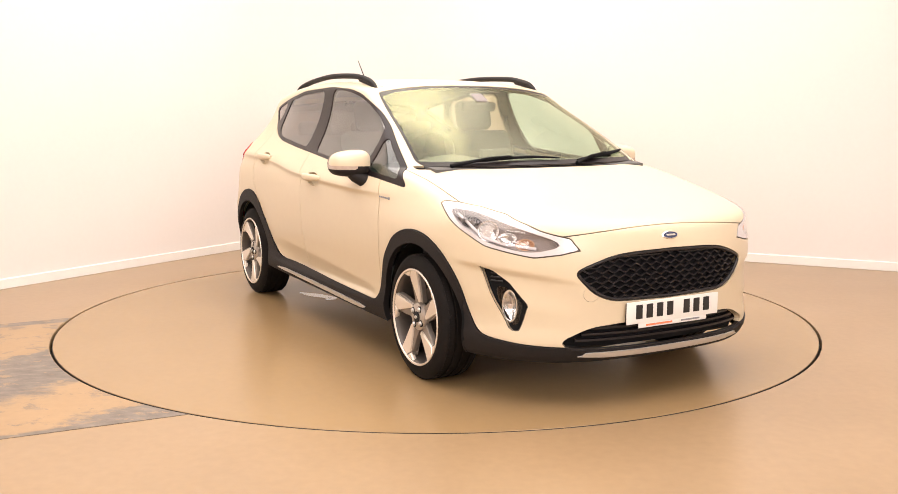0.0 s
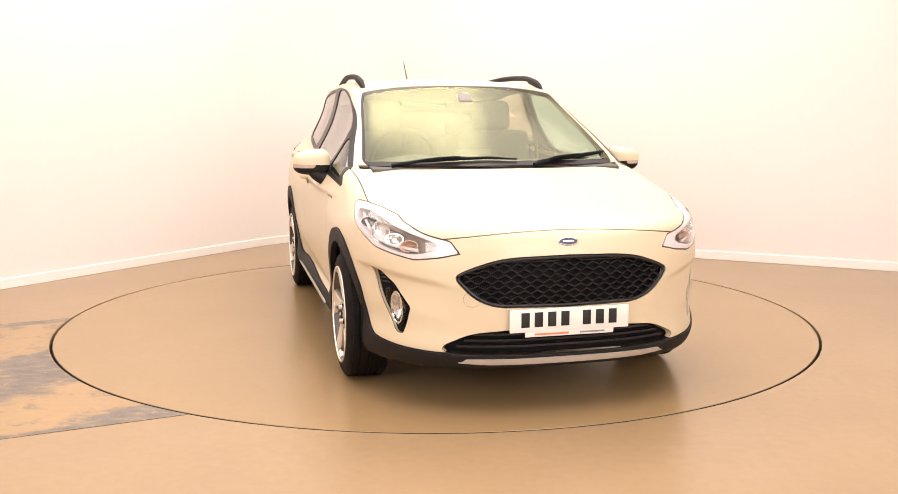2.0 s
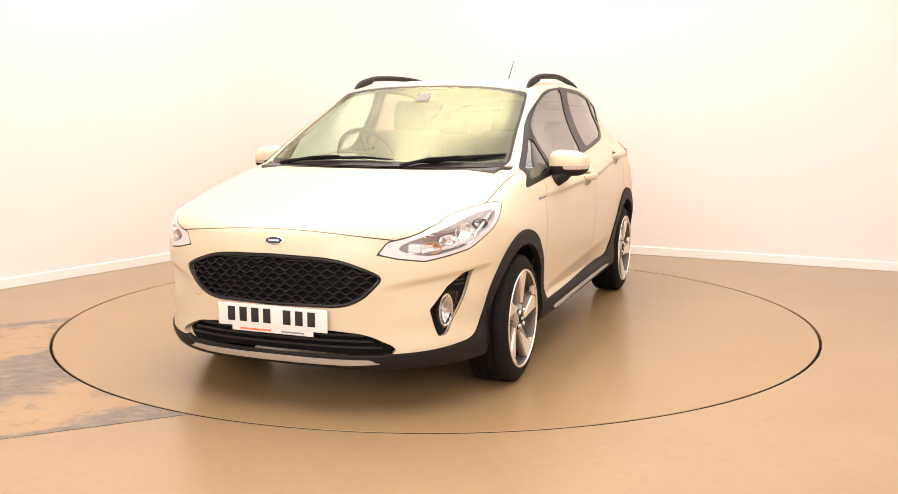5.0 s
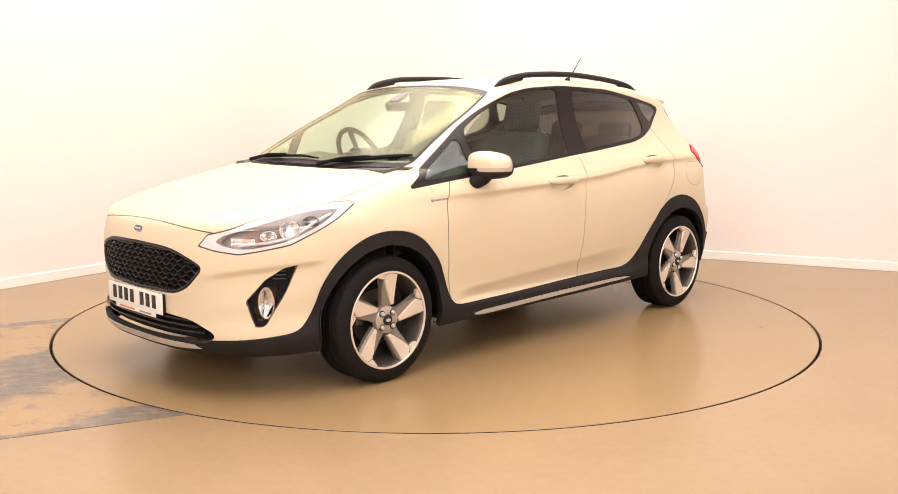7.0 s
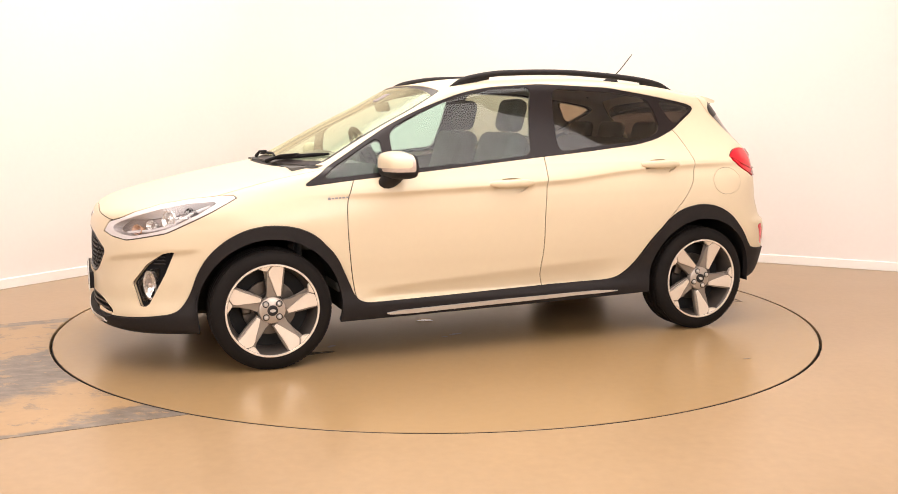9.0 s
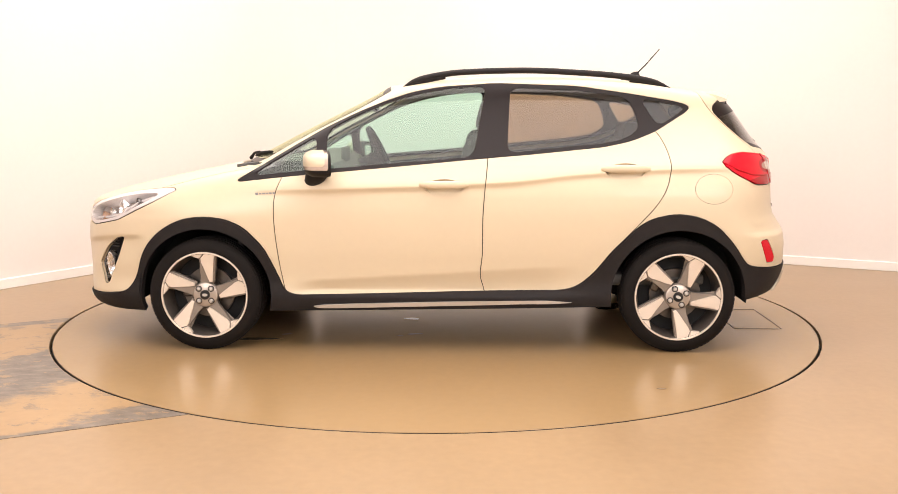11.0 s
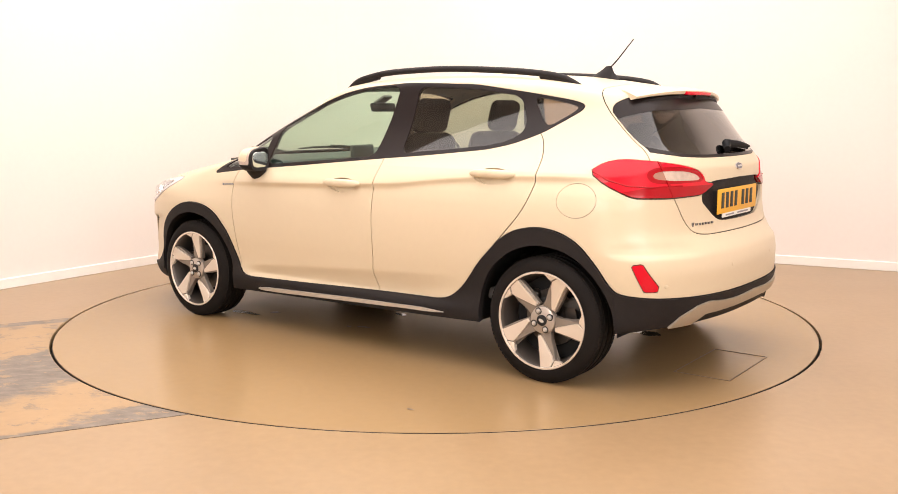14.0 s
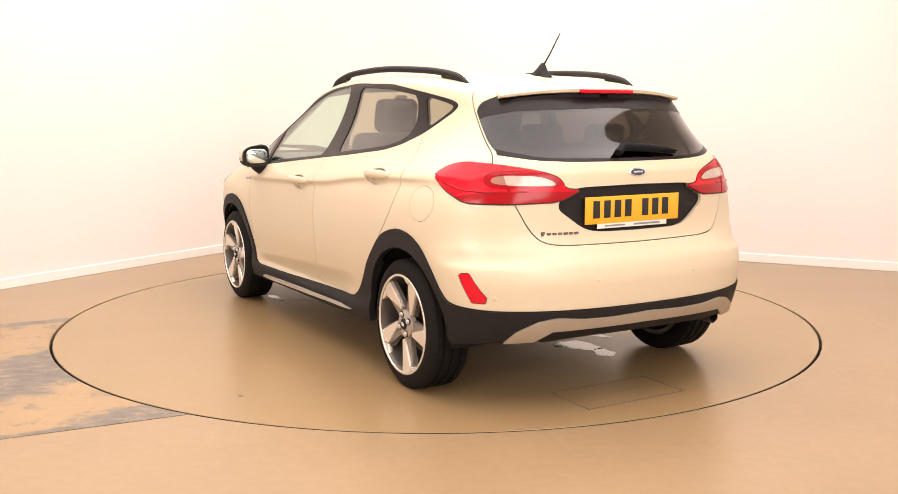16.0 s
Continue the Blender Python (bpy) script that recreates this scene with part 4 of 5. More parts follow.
bmesh.ops.transform(pipe, matrix=Matrix.Translation((-1.84, -0.50, 0.285)) @ Matrix.Rotation(radians(90), 4, "Z"), verts=pipe.verts)
part("exhaust_pipe", pipe, DISC, car, "dull steel exhaust pipe")
part("front_axle", tube([(HUB_X, -0.75, HUB_Z), (HUB_X, 0.75, HUB_Z)], 0.03), DARK, car)
part("rear_axle", tube([(-HUB_X, -0.75, HUB_Z), (-HUB_X, 0.75, HUB_Z)], 0.035), DARK, car)

# ---- lamps ----


def merged(*lists):
    return np.concatenate([t for t in lists if len(t)])


def aimed(bm, p, n, spin=0.0):
    """Turn a shape whose face looks along +y so that it sits at p and looks along n."""
    n = Vector(n).normalized()
    across = n.cross(Vector((0, 0, 1))).normalized()
    q = Matrix((across, n, across.cross(n))).transposed().to_4x4()
    bmesh.ops.transform(bm, matrix=Matrix.Translation(p) @ q @ Matrix.Rotation(spin, 4, "Y"), verts=bm.verts)
    return bm


def aside(bm):
    """Mirror a shape to the car's other side."""
    for v in bm.verts:
        v.co.y = -v.co.y
    bmesh.ops.reverse_faces(bm, faces=bm.faces)
    return bm


LAMP_GLOW = material("lamp_light_guide", (0.66, 0.62, 0.62), 0.25, coat=0.6, grain=0.12, scale=30)
for s in (1, -1):
    side = (lambda t: t) if s > 0 else flip
    turn_over = (lambda b: b) if s > 0 else aside
    lampset = sheet("headlight", side(lens_f), LENS, car, lift=0.002, depth=0, label="clear headlight lens over chrome reflectors")
    sheet("light_guide", side(lamp_edge), LAMP_GLOW, lampset, depth=0.05, label="white light guide round the lamp")
    sheet("lamp_outline", side(lamp_edge), SEAM, lampset, lift=-0.004, depth=0)
    sheet("lamp_bowl", side(lens_f), HOUSING, lampset, lift=-0.052, depth=0)
    p, n = on_side(1.72, 0.738)
    q = Vector(p) - Vector(n) * 0.03
    part("projector", turn_over(aimed(lathe([(0.0, 0.012), (0.016, 0.009), (0.027, 0.0), (0.032, -0.02), (0.0, -0.02)], 28), q, (0.80, 0.55, 0.15))), LENS, lampset, "round projector lens")
    part("projector_bowl", turn_over(aimed(lathe([(0.0, -0.018), (0.03, -0.014), (0.040, 0.004), (0.045, 0.006), (0.047, 0.0), (0.04, -0.03), (0.0, -0.03)], 28), q, (0.80, 0.55, 0.15))), REFLECTOR, lampset, "chrome projector ring")
    for dx, dz, mat, nm in ((1.80, 0.712, REFLECTOR, "reflector"), (1.865, 0.692, AMBER, "indicator"), (1.62, 0.785, DARKCHROME, "reflector")):
        p, n = on_side(dx, dz)
        bm = lathe([(0.0, -0.03), (0.018, -0.024), (0.030, 0.0), (0.033, 0.0), (0.022, -0.034), (0.0, -0.04)], 20)
        bmesh.ops.scale(bm, vec=(1.25, 1, 0.75), verts=bm.verts)
        part(nm, turn_over(aimed(bm, Vector(p) - Vector(n) * 0.024, (0.85, 0.45, 0.2))), mat, lampset)
    pts = [Vector(on_side(x, z)[0]) - Vector(on_side(x, z)[1]) * 0.02 for x, z in ((1.90, 0.675), (1.80, 0.688), (1.72, 0.706), (1.66, 0.74), (1.60, 0.782), (1.52, 0.812))]
    part("lamp_divider", turn_over(tube(pts, 0.007, 8)), LAMP_GLOW, lampset)
    a, b = cut(tail, split_tail)
    tl = sheet("tail_light", side(a), RED, car, lift=0.004, depth=0.02, label="red tail light with clear inset")
    sheet("red_lens", side(b), RED, tl, lift=0.004, depth=0.02)
    pts = [Vector(on_side(x, z)[0]) + Vector(on_side(x, z)[1]) * 0.006 for x, z in ((-1.47, 0.978), (-1.54, 0.945), (-1.62, 0.918), (-1.70, 0.912), (-1.78, 0.915))]
    part("lens_ridge", turn_over(tube(pts, 0.004, 6)), REDDARK, tl)
    for piece in cut(merged(tail, tail_low, tail_ring), lambda x, y, z: 0.955 - z):
        gap, _ = cut(piece, lambda x, y, z: split_tail(x, y, z) - 0.008)
        gap, _ = cut(gap, lambda x, y, z: -split_tail(x, y, z) - 0.008)
        if len(gap):
            sheet("lens_split", side(gap), REDDARK, tl, lift=0.008, depth=0.004)
    a, b = cut(tail_low, split_tail)
    sheet("lower_lens", side(a), REDDARK, tl, lift=0.006, depth=0.02)
    sheet("lower_lens", side(b), REDDARK, tl, lift=0.006, depth=0.02)
    for band in cut(tail_ring, split_tail):
        sheet("lens_surround", side(band), REDDARK, tl, lift=0.002, depth=0.01, label="deep red band round the inset")
    a, b = cut(tail_white, split_tail)
    inner_t, outer_t = (a, b) if a[:, :, 1].mean() < b[:, :, 1].mean() else (b, a)
    sheet("clear_lens", side(inner_t), CLEARLENS, tl, lift=0.001, depth=0.01, label="clear reversing lens")
    sheet("smoked_lens", side(outer_t), SMOKED, tl, lift=0.001, depth=0.01, label="smoked inset lens")
    sheet("rear_reflector", side(refl), RED, car, lift=-0.001, depth=0.01, label="red bumper reflector")
    bez = sheet("fog_bezel", side(fog), GRILLE, car, lift=-0.018, depth=0, label="black fog lamp bezel")
    fl = sheet("fog_lens", side(fog_lamp), LENS, bez, lift=-0.008, depth=0.012, label="clear fog lamp lens")
    p, n = on_side(1.812, 0.42)
    bm = lathe([(0.0, -0.03), (0.02, -0.02), (0.033, 0.006), (0.037, 0.006), (0.03, -0.03), (0.0, -0.036)], 24)
    bmesh.ops.scale(bm, vec=(0.95, 1, 1.95), verts=bm.verts)
    part("fog_bowl", turn_over(aimed(bm, Vector(p) - Vector(n) * 0.022, n)), REFLECTOR, bez)
    part("fog_bulb", turn_over(aimed(lathe([(0.0, 0.006), (0.010, 0.0), (0.0, -0.02)], 16), Vector(p) - Vector(n) * 0.02, n)), CLEARLENS, bez)
    for z in (0.572, 0.556, 0.540, 0.524):
        x0, x1 = (1.715, 1.75) if z > 0.56 else (1.735, 1.785)
        pts = [Vector(on_side(x, z + 0.004)[0]) - Vector(on_side(x, z)[1]) * 0.008 for x in (x0, (x0 + x1) / 2, x1)]
        part("bezel_rib", turn_over(tube(pts, 0.0035, 6)), BAR, bez)

# ---- grille mesh and intake bars ----
GP = rounded([(0.0, 0.650), (0.218, 0.646), (0.315, 0.635), (0.42, 0.600), (0.472, 0.575), (0.437, 0.530), (0.385, 0.483), (0.31, 0.453), (0.0, 0.448), (-0.31, 0.453), (-0.385, 0.483), (-0.437, 0.530), (-0.472, 0.575), (-0.42, 0.600), (-0.315, 0.635), (-0.218, 0.646)], 1)


def ribbon(points, wide, deep):
    """A flat bar through points on the front, its broad side facing out."""
    bm = bmesh.new()
    rows = []
    for p, n in points:
        up = Vector((0, 0, 1))
        rows.append([bm.verts.new(p + up * wide + n * deep), bm.verts.new(p - up * wide + n * deep), bm.verts.new(p - up * wide * 1.6 - n * deep), bm.verts.new(p + up * wide * 1.6 - n * deep)])
    for a, b in zip(rows, rows[1:]):
        for k in range(4):
            bm.faces.new((a[k], a[(k + 1) % 4], b[(k + 1) % 4], b[k]))
    bm.faces.new(rows[0])
    bm.faces.new(rows[-1][::-1])
    bmesh.ops.recalc_face_normals(bm, faces=bm.faces)
    return bm


for row in range(9):
    z0 = 0.462 + row * 0.0225
    run = []
    ys = np.arange(-0.495, 0.4951, 0.0275)
    for k, y in enumerate(ys):
        zz = z0 + (0.0068 if (k + row) % 2 else -0.0068)
        if away(GP, np.array([y]), np.array([zz]))[0] < 0:
            p, n = on_end(float(y), float(zz))
            run.append((p - n * 0.018, n))
    if len(run) > 2:
        part("grille_bar", ribbon(run, 0.0024, 0.007), BAR, car)
pts = []
for y, z in GP:
    p, n = on_end(float(y), float(z))
    pts.append(p - n * 0.008)
part("grille_surround", tube(pts + pts[:1], 0.007, 8), BAR, car, "gloss black grille surround")
for z, half_w in ((0.332, 0.40), (0.308, 0.44), (0.283, 0.47)):
    run = []
    for y in np.linspace(-half_w, half_w, 17):
        p, n = on_end(float(y), z)
        run.append((p - n * 0.022, n))
    part("intake_bar", ribbon(run, 0.0045, 0.01), BAR, car)

# ---- plates and badges ----


def plate(front):
    """A number plate: its characters are plain bars."""
    s = 1 if front else -1
    x = 2.072 if front else -1.857
    z0, z1 = (0.344, 0.440) if front else (0.770, 0.886)
    tilt = -0.02 if front else 0.02
    mid = 0.0 if front else 0.028
    bm = bmesh.new()
    add_box(bm, x, mid, (z0 + z1) / 2, 0.006, 0.526, z1 - z0, 0.0025)
    pl = part("number_plate", bm, PLATEWHITE if front else YELLOW, car, "white number plate with plain dark bars" if front else "yellow number plate with plain dark bars")
    h = (z1 - z0) * 0.64
    for k in range(7):
        y = -0.2 + k * 0.058 + (0.038 if k > 3 else 0.0)
        part("plate_bar", box(x + s * 0.0038, mid + y * s * -1 * -1 + 0.004, (z0 + z1) / 2 + 0.004, 0.0016, 0.036, h, 0.0006), INK, pl)
    zb = z0 - 0.010
    part("plate_tail", box(x - s * 0.001, mid, zb, 0.004, 0.392, 0.022, 0.0015), PLATEWHITE, pl, "white strip below the plate")
    part("print_bar", box(x + s * 0.0018, mid - 0.08, zb, 0.001, 0.15, 0.008), ORANGE if front else GREYPRINT, pl)
    part("print_bar", box(x + s * 0.0018, mid + 0.10, zb, 0.001, 0.11, 0.007), GREYPRINT, pl)
    part("plate_holder", box(x - s * 0.02, mid, (z0 + z1) / 2, 0.036, 0.50, z1 - z0 - 0.012, 0.004), PLASTIC, pl)


plate(True)
plate(False)
for (y, z, front) in ((0.0, 0.711, True), (0.0, 0.984, False)):
    p, n = on_end(y, z, front)
    n = Vector((n.x, 0, n.z)).normalized()
    base = lathe([(0.0, 0.004), (0.040, 0.004), (0.046, 0.001), (0.046, -0.006), (0.0, -0.006)], 40)
    bmesh.ops.scale(base, vec=(1, 1, 0.40), verts=base.verts)
    bd = part("badge", aimed(base, p, n), CHROME, car, "oval chrome and blue badge")
    core = lathe([(0.0, 0.0062), (0.038, 0.0055), (0.040, 0.0035), (0.0, 0.003)], 40)
    bmesh.ops.scale(core, vec=(1, 1, 0.37), verts=core.verts)
    part("badge_field", aimed(core, p, n), BLUE, bd)
    bar = box(0, 0.0066, 0, 0.050, 0.0014, 0.0075, 0.0006)
    part("badge_bar", aimed(bar, p, n), SATIN, bd)
for s in (1, -1):
    bm = bmesh.new()
    for k in range(6):
        p, n = on_side(0.955 - k * 0.018, 0.822)
        w = 0.011 if k % 2 else 0.014
        add_box(bm, 0.955 - k * 0.018, s * (p.y + 0.0005), 0.822 + k * 0.001, w, 0.004, 0.013 if k == 0 else 0.008)
    part("wing_badge", bm, GREYPRINT, car, "small dark chrome lettering bars")
bm = bmesh.new()
for k in range(7):
    yy = 0.478 - k * 0.025
    p, n = on_end(yy, 0.738, False)
    add_box(bm, p.x - 0.001, yy, 0.738, 0.005, 0.019, 0.018 if k == 0 else 0.010)
part("rear_lettering", bm, DARKCHROME, car, "small chrome lettering bars")
for y, z in ((0.697, 0.482), (0.269, 0.544), (-0.269, 0.544), (-0.697, 0.482)):
    p, n = on_end(y, z, False)
    part("parking_sensor", aimed(lathe([(0.0, 0.002), (0.008, 0.0015), (0.010, 0.0), (0.0105, -0.002), (0.0, -0.002)], 18), p, n), PAINT, car)

# ---- mirrors ----


def egg(c, size, power, u=44, v=26):
    """Triangles of a rounded block with normals."""
    a = np.linspace(0, 2 * np.pi, u + 1)
    b = np.linspace(-np.pi / 2, np.pi / 2, v + 1)
    A2, B2 = np.meshgrid(a, b)
    f = lambda w: np.sign(w) * np.abs(w) ** power
    P = np.stack([f(np.cos(B2)) * f(np.cos(A2)), f(np.cos(B2)) * f(np.sin(A2)), f(np.sin(B2))], -1)
    g = lambda w: np.sign(w) * np.abs(w) ** (2 - power)
    N = np.stack([g(np.cos(B2)) * g(np.cos(A2)) / size[0], g(np.cos(B2)) * g(np.sin(A2)) / size[1], g(np.sin(B2)) / size[2]], -1)
    N /= np.maximum(np.linalg.norm(N, axis=-1, keepdims=True), 1e-9)
    Q = np.concatenate([P * np.array(size) + np.array(c), N], -1)
    a0, b0, c0, d0 = Q[:-1, :-1], Q[:-1, 1:], Q[1:, 1:], Q[1:, :-1]
    return np.concatenate([np.stack([a0, b0, c0], 2).reshape(-1, 3, 6), np.stack([a0, c0, d0], 2).reshape(-1, 3, 6)])


for s in (1, -1):
    side = (lambda t: t) if s > 0 else flip
    t = egg((0.61, 0.900, 0.980), (0.085, 0.094, 0.066), 0.66)
    k = (t[:, :, 1] - 0.905) / 0.098
    t[:, :, 0] -= 0.028 * k
    t[:, :, 2] += -0.012 * k * (t[:, :, 2] > 0.98) - 0.0
    t, _ = cut(t, lambda x, y, z: 0.560 - 0.22 * (y - 0.905) - x)
    cap, low = cut(t, lambda x, y, z: np.maximum(0.592 - 0.22 * (y - 0.905) - x, 0.970 + 0.02 * (y - 0.9) - z))
    band, low = cut(low, lambda x, y, z: np.maximum.reduce([0.575 - 0.22 * (y - 0.905) - x, 0.952 - z, 0.885 - y]))
    mh = sheet("door_mirror", side(cap), PAINT, car, lift=0.001, depth=0.006, label="white door mirror with black base")
    sheet("mirror_base", side(low), PLASTIC, mh, depth=0.03)
    sheet("mirror_indicator", side(band), CLEARLENS, mh, depth=0.01, label="clear indicator strip")
    pane = egg((0.565, 0.899, 0.980), (0.006, 0.072, 0.044), 0.6, 32, 18)
    pane[:, :, 0] -= 0.22 * (pane[:, :, 1] - 0.905)
    sheet("mirror_glass", side(pane), MIRROR, mh, depth=0)
    foot = tube([(0.665, s * 0.795, 0.872), (0.655, s * 0.83, 0.892), (0.635, s * 0.865, 0.925), (0.62, s * 0.885, 0.945)], [0.030, 0.038, 0.044, 0.040], 14, 1.35)
    part("mirror_foot", foot, PLASTIC, mh, "black mirror stalk")

# ---- handles, rails, aerial, spoiler, wipers ----
for x0, z0 in ((-0.021, 0.866), (-0.958, 0.947)):
    for s in (1, -1):
        pts = []
        for k, lift in zip(np.linspace(-0.125, 0.125, 11), (0.0, 0.009, 0.019, 0.024, 0.027, 0.028, 0.027, 0.024, 0.019, 0.010, 0.0)):
            p, n = on_side(x0 + float(k), z0 + 0.006)
            p = p + n * lift
            pts.append((p.x, p.y * s, z0 + 0.008 - 0.10 * k * k + float(k) * 0.0))
        part("door_handle", tube(pts, [0.010, 0.017, 0.0205, 0.0215, 0.0215, 0.0215, 0.0215, 0.0215, 0.0205, 0.017, 0.010], 14, 0.7), PAINT, car)
RAIL = curve([-1.26, -1.15, -1.0, -0.8, -0.45, -0.1, 0.05, 0.15, 0.215], [1.368, 1.418, 1.445, 1.463, 1.478, 1.468, 1.447, 1.42, 1.378])
for s in (1, -1):
    xs = np.concatenate([np.linspace(-1.26, -1.0, 9), np.linspace(-0.93, 0.0, 16), np.linspace(0.04, 0.215, 10)])
    pts = [(float(x), s * (0.545 - 0.055 * float(step(-x, 0.2, 1.3)) - 0.0 * x), float(RAIL(x)) - 0.012) for x in xs]
    rad = [0.009 + 0.007 * float(step(x, -1.26, -1.12) * (1 - step(x, 0.1, 0.215))) for x in xs]
    rl = part("roof_rail", tube(pts, rad, 12, 1.15), PLASTIC, car, "black raised roof rail")
    for xa, xb in ((-1.24, -1.02), (-0.02, 0.205)):
        low = [(x, s * (0.545 - 0.055 * float(step(-x, 0.2, 1.3))), float(RAIL(x)) - 0.026) for x in np.linspace(xa, xb, 9)]
        part("rail_foot", tube(low, 0.014, 8), PLASTIC, rl)
zr = float(Z_TOP(-1.12)) + CROWN
bm = bmesh.new()
rows = []
for x, h, w in ((-1.02, 0.002, 0.006), (-1.05, 0.02, 0.020), (-1.09, 0.042, 0.026), (-1.12, 0.064, 0.020), (-1.15, 0.066, 0.014), (-1.165, 0.03, 0.022), (-1.19, 0.006, 0.018), (-1.20, 0.001, 0.006)):
    rows.append([bm.verts.new((x, w * c, zr - 0.010 + (h + 0.008) * q)) for c, q in ((1.3, 0), (1.0, 0.35), (0.45, 0.8), (0.0, 1.0), (-0.45, 0.8), (-1.0, 0.35), (-1.3, 0))])
for a, b in zip(rows, rows[1:]):
    for k in range(6):
        bm.faces.new((a[k], a[k + 1], b[k + 1], b[k]))
bmesh.ops.recalc_face_normals(bm, faces=bm.faces)
ant = part("aerial", bm, PLASTIC, car, "black roof aerial")
part("aerial_rod", tube([(-1.135, 0, zr + 0.045), (-1.19, 0, zr + 0.10), (-1.272, 0, zr + 0.195)], [0.0045, 0.0035, 0.0025], 8), PLASTIC, ant)


def spoiler():
    """Lip over the rear window that carries on the roof."""
    bm = bmesh.new()
    rows = []
    for y in np.linspace(-0.515, 0.515, 41):
        t = abs(y) / 0.515
        back = -1.632 + 0.090 * t**2.2
        zt = 1.352 - 0.034 * t**2.4
        drop = 0.022 * (1 - 0.3 * t)
        x0 = -1.40 - 0.06 * (1 - t)
        z0 = float(Z_TOP(x0)) + CROWN * (1 - t * t * 0.9) + 0.001
        sec = [(x0, z0 - 0.012, 0.90), (x0, z0, 0.90), ((x0 + back) / 2, (z0 + zt) / 2 + 0.006, 0.955), (back + 0.02, zt + 0.003, 1.0), (back, zt - 0.006, 1.0), (back + 0.004, zt - drop, 1.0), (back + 0.05, zt - drop - 0.008, 0.97), (back + 0.13, zt - drop - 0.012, 0.93)]
        rows.append([bm.verts.new((x, y * k, z)) for x, z, k in sec])
    for a, b in zip(rows, rows[1:]):
        for k in range(8):
            bm.faces.new((a[k], a[(k + 1) % 8], b[(k + 1) % 8], b[k]))
    bm.faces.new(rows[0])
    bm.faces.new(rows[-1][::-1])
    bmesh.ops.recalc_face_normals(bm, faces=bm.faces)
    return bm


sp = part("spoiler", spoiler(), PAINT, car, "white roof spoiler")
part("brake_light", box(-1.625, 0, 1.333, 0.022, 0.30, 0.016, 0.004), RED, sp, "red high-level brake light")
for s in (1, -1):
    bm = prism([(-1.46, s * 0.02, 1.330), (-1.608, s * 0.02, 1.326), (-1.60, s * 0.19, 1.322), (-1.588, s * 0.34, 1.312), (-1.556, s * 0.45, 1.298), (-1.51, s * 0.505, 1.268), (-1.45, s * 0.51, 1.272)], (0, 0, -0.030), 0.03)
    part("spoiler_underside", bm, PLASTIC, sp, "black spoiler underside")


def on_screen(y, z):
    p, n = on_end(y, z, True)
    return p + n * 0.009


for pts, r in (([(0.20, 0.985), (0.30, 0.995), (0.45, 1.008), (0.56, 1.018), (0.645, 1.026)], 0.010), ([(-0.52, 0.984), (-0.35, 0.994), (-0.2, 1.002), (-0.06, 1.006), (0.10, 0.998)], 0.007)):
    line = [on_screen(y, z) for y, z in pts]
    wp = part("wiper", tube(line, [r * 0.6, r, r * 1.1, r, r * 0.6], 8), GRILLE, car, "black windscreen wiper")
    arm = [line[2] + Vector((0.004, 0, 0.010)), line[1] + Vector((0.015, 0, 0.010)), on_screen(pts[0][0] - 0.03, 0.975) + Vector((0.015, 0, -0.004))]
    part("wiper_arm", tube(arm, [0.006, 0.007, 0.011], 8), GRILLE, wp)
line = [on_end(y, z, False) for y, z in ((0.085, 1.052), (0.04, 1.078), (-0.10, 1.070), (-0.20, 1.062), (-0.265, 1.056))]
rw = part("rear_wiper", tube([p + n * 0.022 for p, n in line], [0.016, 0.021, 0.018, 0.012, 0.005], 10), GRILLE, car, "black rear wiper")
part("wiper_blade", tube([p + n * 0.008 for p, n in line[1:]], 0.006, 6), GRILLE, rw)

# ---- cabin ----


def puffy(cx, cy, cz, sx, sy, sz, bevel, m):
    bm = box(0, 0, 0, sx, sy, sz, bevel)
    bmesh.ops.transform(bm, matrix=Matrix.Translation((cx, cy, cz)) @ m, verts=bm.verts)
    return bm


def seat(x, y):
    st = part("front_seat", puffy(x, y, 0.52, 0.50, 0.48, 0.16, 0.06, pose(0, 0, 0, 0, -6, 0)), SEAT, car, "dark cloth front seat")
    part("backrest", puffy(x - 0.30, y, 0.83, 0.13, 0.47, 0.62, 0.055, pose(0, 0, 0, 0, -17, 0)), SEAT, st)
    part("headrest", puffy(x - 0.425, y, 1.225, 0.09, 0.25, 0.19, 0.042, pose(0, 0, 0, 0, -14, 0)), SEAT, st)
    for d in (-0.06, 0.06):
        part("headrest_post", tube([(x - 0.375, y + d, 1.08), (x - 0.415, y + d, 1.19)], 0.007), CHROME, st)


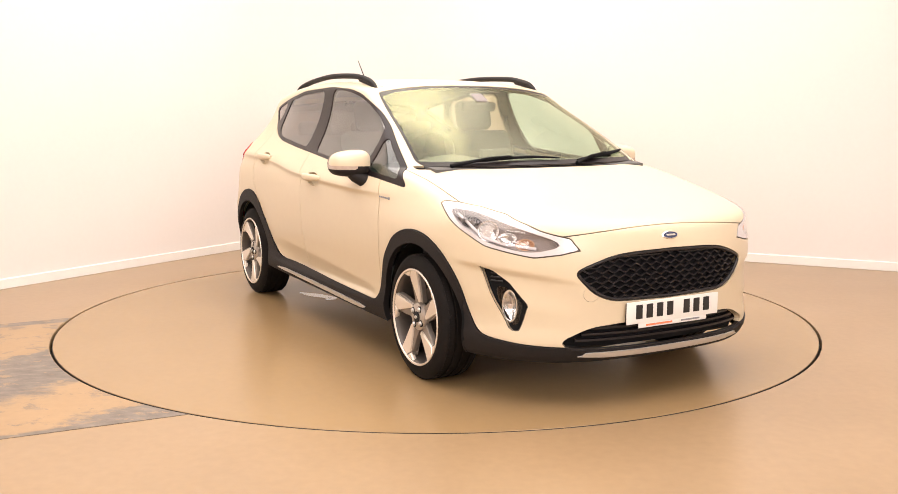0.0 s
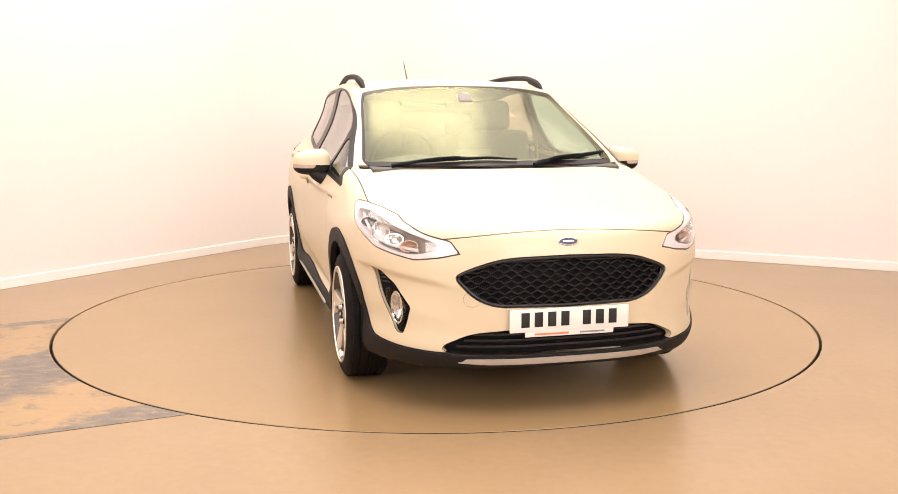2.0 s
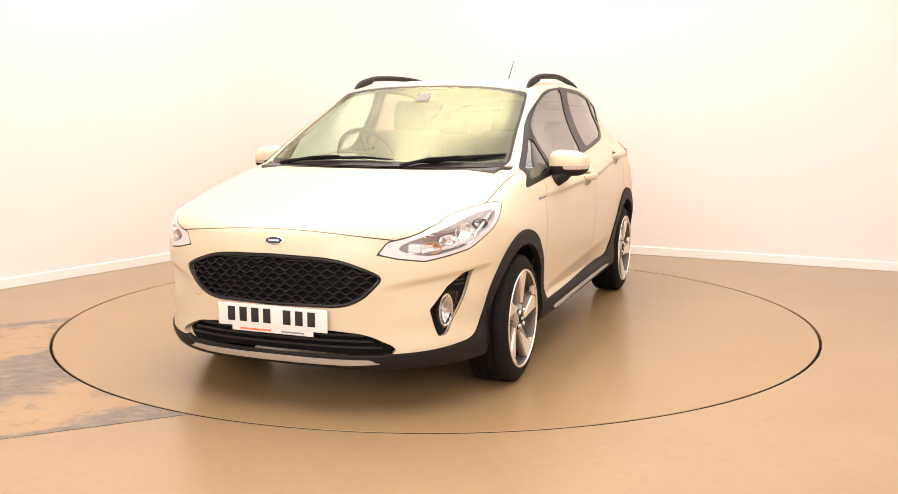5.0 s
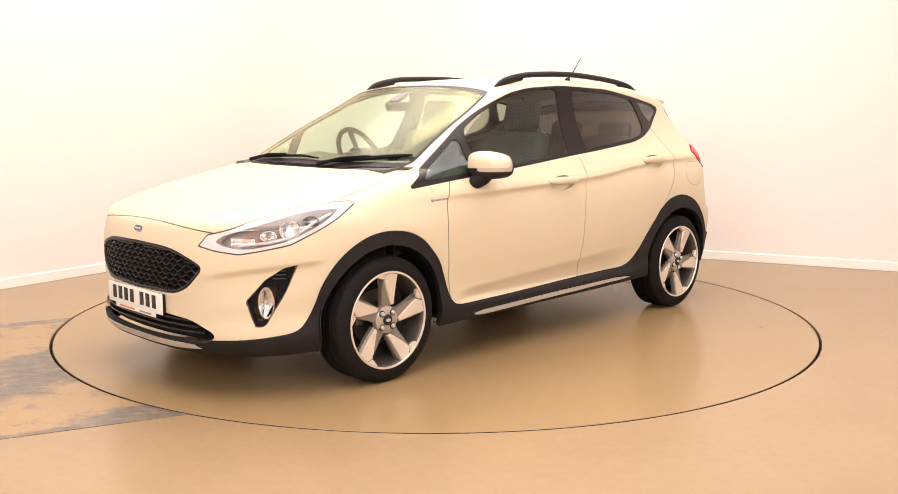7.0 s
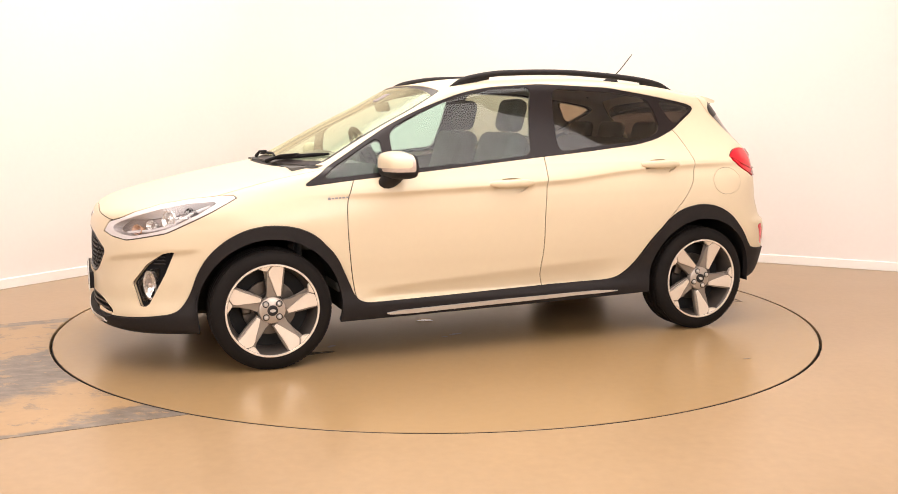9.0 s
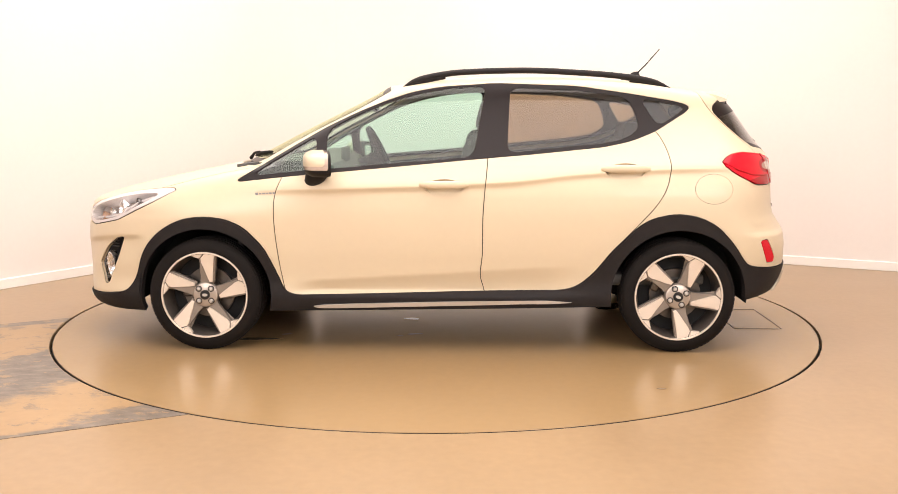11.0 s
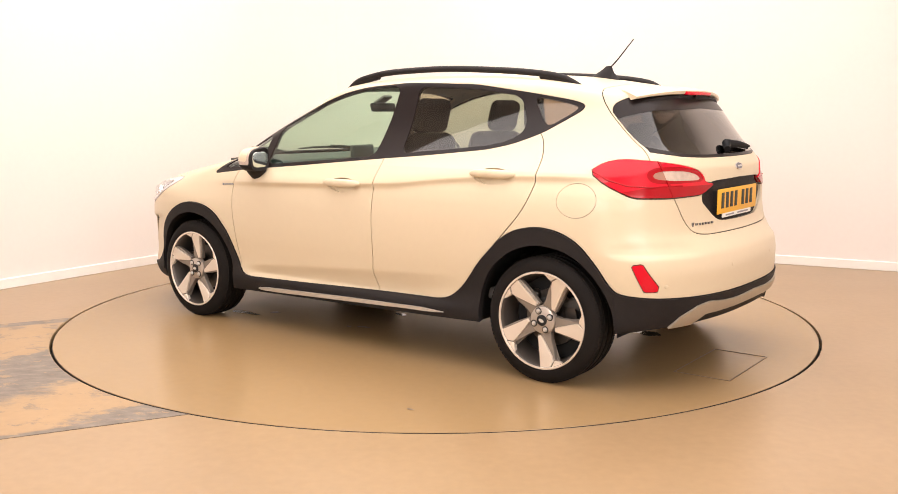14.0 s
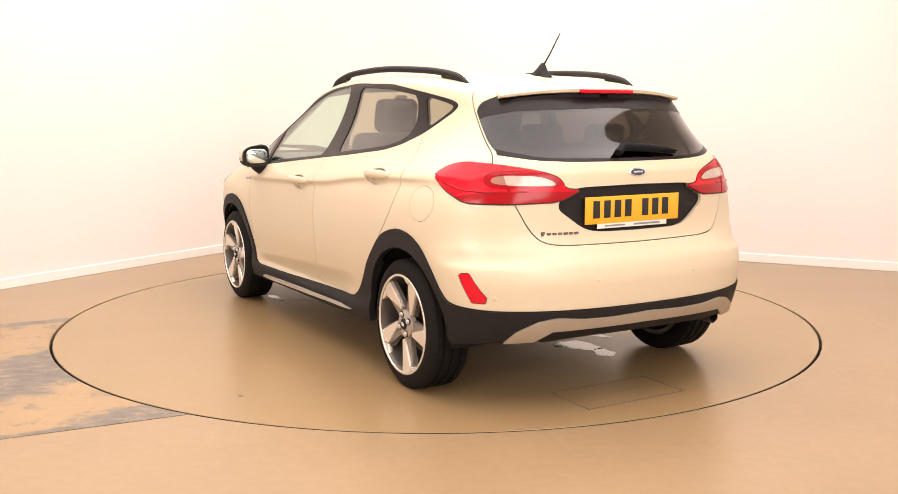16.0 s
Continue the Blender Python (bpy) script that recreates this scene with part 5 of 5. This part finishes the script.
seat(0.18, 0.36)
seat(0.18, -0.36)
bench = part("rear_seat", puffy(-0.72, 0, 0.52, 0.48, 1.26, 0.16, 0.06, pose(0, 0, 0, 0, -6, 0)), SEAT, car, "dark cloth rear bench seat")
part("backrest", puffy(-1.02, 0, 0.80, 0.13, 1.26, 0.60, 0.055, pose(0, 0, 0, 0, -20, 0)), SEAT, bench)
for y in (-0.40, 0.0, 0.40):
    part("headrest", puffy(-1.13, y, 1.12, 0.08, 0.24, 0.13, 0.036, pose(0, 0, 0, 0, -14, 0)), SEAT, bench)
bm = bmesh.new()
rows = []
for y in np.linspace(-0.70, 0.70, 25):
    hump = 0.035 * math.exp(-(((y + 0.36) / 0.17) ** 2))
    sec = [(1.10, 0.965), (0.90, 0.985), (0.72, 0.985 + hump), (0.60, 0.965 + hump), (0.55, 0.91), (0.58, 0.74), (0.66, 0.55), (1.10, 0.55)]
    rows.append([bm.verts.new((x, y * (1.0 if x < 0.8 else 0.93), z)) for x, z in sec])
for a, b in zip(rows, rows[1:]):
    for k in range(8):
        bm.faces.new((a[k], a[(k + 1) % 8], b[(k + 1) % 8], b[k]))
bm.faces.new(rows[0])
bm.faces.new(rows[-1][::-1])
bmesh.ops.recalc_face_normals(bm, faces=bm.faces)
part("dashboard", bm, LINING, car, "dark grey dashboard")
part("centre_screen", box(0.60, 0.0, 0.995, 0.03, 0.20, 0.09, 0.01), LINING, car)
ringm = Matrix.Translation((0.42, -0.36, 0.98)) @ Matrix.Rotation(radians(-64), 4, "Y")
bm = tube([ringm @ Vector((0.18 * math.cos(a), 0.18 * math.sin(a), 0)) for a in np.linspace(0, 2 * math.pi, 41)], 0.015, 10)
wheel_ob = part("steering_wheel", bm, GRILLE, car, "black steering wheel")
part("steering_boss", puffy(0.42, -0.36, 0.98, 0.10, 0.14, 0.05, 0.02, Matrix.Rotation(radians(-64), 4, "Y")), GRILLE, wheel_ob)
for a in (0.0, math.pi / 2, -math.pi / 2):
    part("steering_spoke", tube([ringm @ Vector((0.04 * math.cos(a), 0.04 * math.sin(a), 0)), ringm @ Vector((0.175 * math.cos(a), 0.175 * math.sin(a), 0))], 0.014, 8), GRILLE, wheel_ob)
part("steering_column", tube([(0.42, -0.36, 0.975), (0.62, -0.36, 0.88)], 0.04, 10), GRILLE, wheel_ob)
part("interior_mirror", puffy(0.42, 0.0, 1.275, 0.03, 0.22, 0.055, 0.014, pose(0, 0, 0, 0, 15, 0)), GRILLE, car)
part("camera_pod", puffy(0.42, 0.0, 1.322, 0.10, 0.08, 0.022, 0.009, pose(0, 0, 0, 0, 27, 0)), POD, car)
both("door_lining", merged(door_f, door_r), LINING, car, lift=-0.06, depth=0, label="dark grey door lining")
both("side_lining", left, HEADLINER, car, lift=-0.03, depth=0)
whole("headliner", roof, HEADLINER, car, lift=-0.03, depth=0, label="pale grey headliner")
part("cabin_floor", box(-0.25, 0, 0.36, 2.3, 1.5, 0.06, 0.02), LINING, car)
part("bulkhead", box(1.08, 0, 0.62, 0.03, 1.42, 0.56, 0.01), DARK, car)
part("load_cover", box(-1.42, 0, 0.93, 0.55, 1.16, 0.03, 0.01), LINING, car)
for s in (1, -1):
    part("seat_belt", tube([(-0.30, s * 0.655, 1.22), (-0.30, s * 0.70, 1.0), (-0.28, s * 0.73, 0.75)], 0.012, 6, 0.4), GRILLE, car)


def motions():
    """The turntable turns clockwise seen from above, slow at first, and carries the car."""
    turns = [(0.0, -61.3), (0.5, -62.6), (1.0, -65.6), (1.5, -70.2), (2.0, -76.2), (2.5, -82.2), (3.0, -88.3), (3.5, -94.2), (4.0, -100.3), (5.25, -115.1), (6.5, -129.9), (7.0, -136.0), (7.5, -141.8), (8.0, -147.9), (8.5, -153.5), (9.0, -159.4), (10.25, -173.8), (11.5, -188.1), (12.0, -194.1), (12.5, -199.8), (13.0, -205.7), (13.5, -211.3), (14.0, -217.2), (14.5, -222.9), (15.0, -228.9), (15.5, -234.6), (16.0, -240.6)]
    walk(turntable, [(t, pose(0, 0, 0, 0, 0, a)) for t, a in turns])
    walk(car, [(t, pose(0, AXIS_Y, CAR_Z, 0, 0, a) @ pose(CX, CY, 0)) for t, a in turns])


motions()
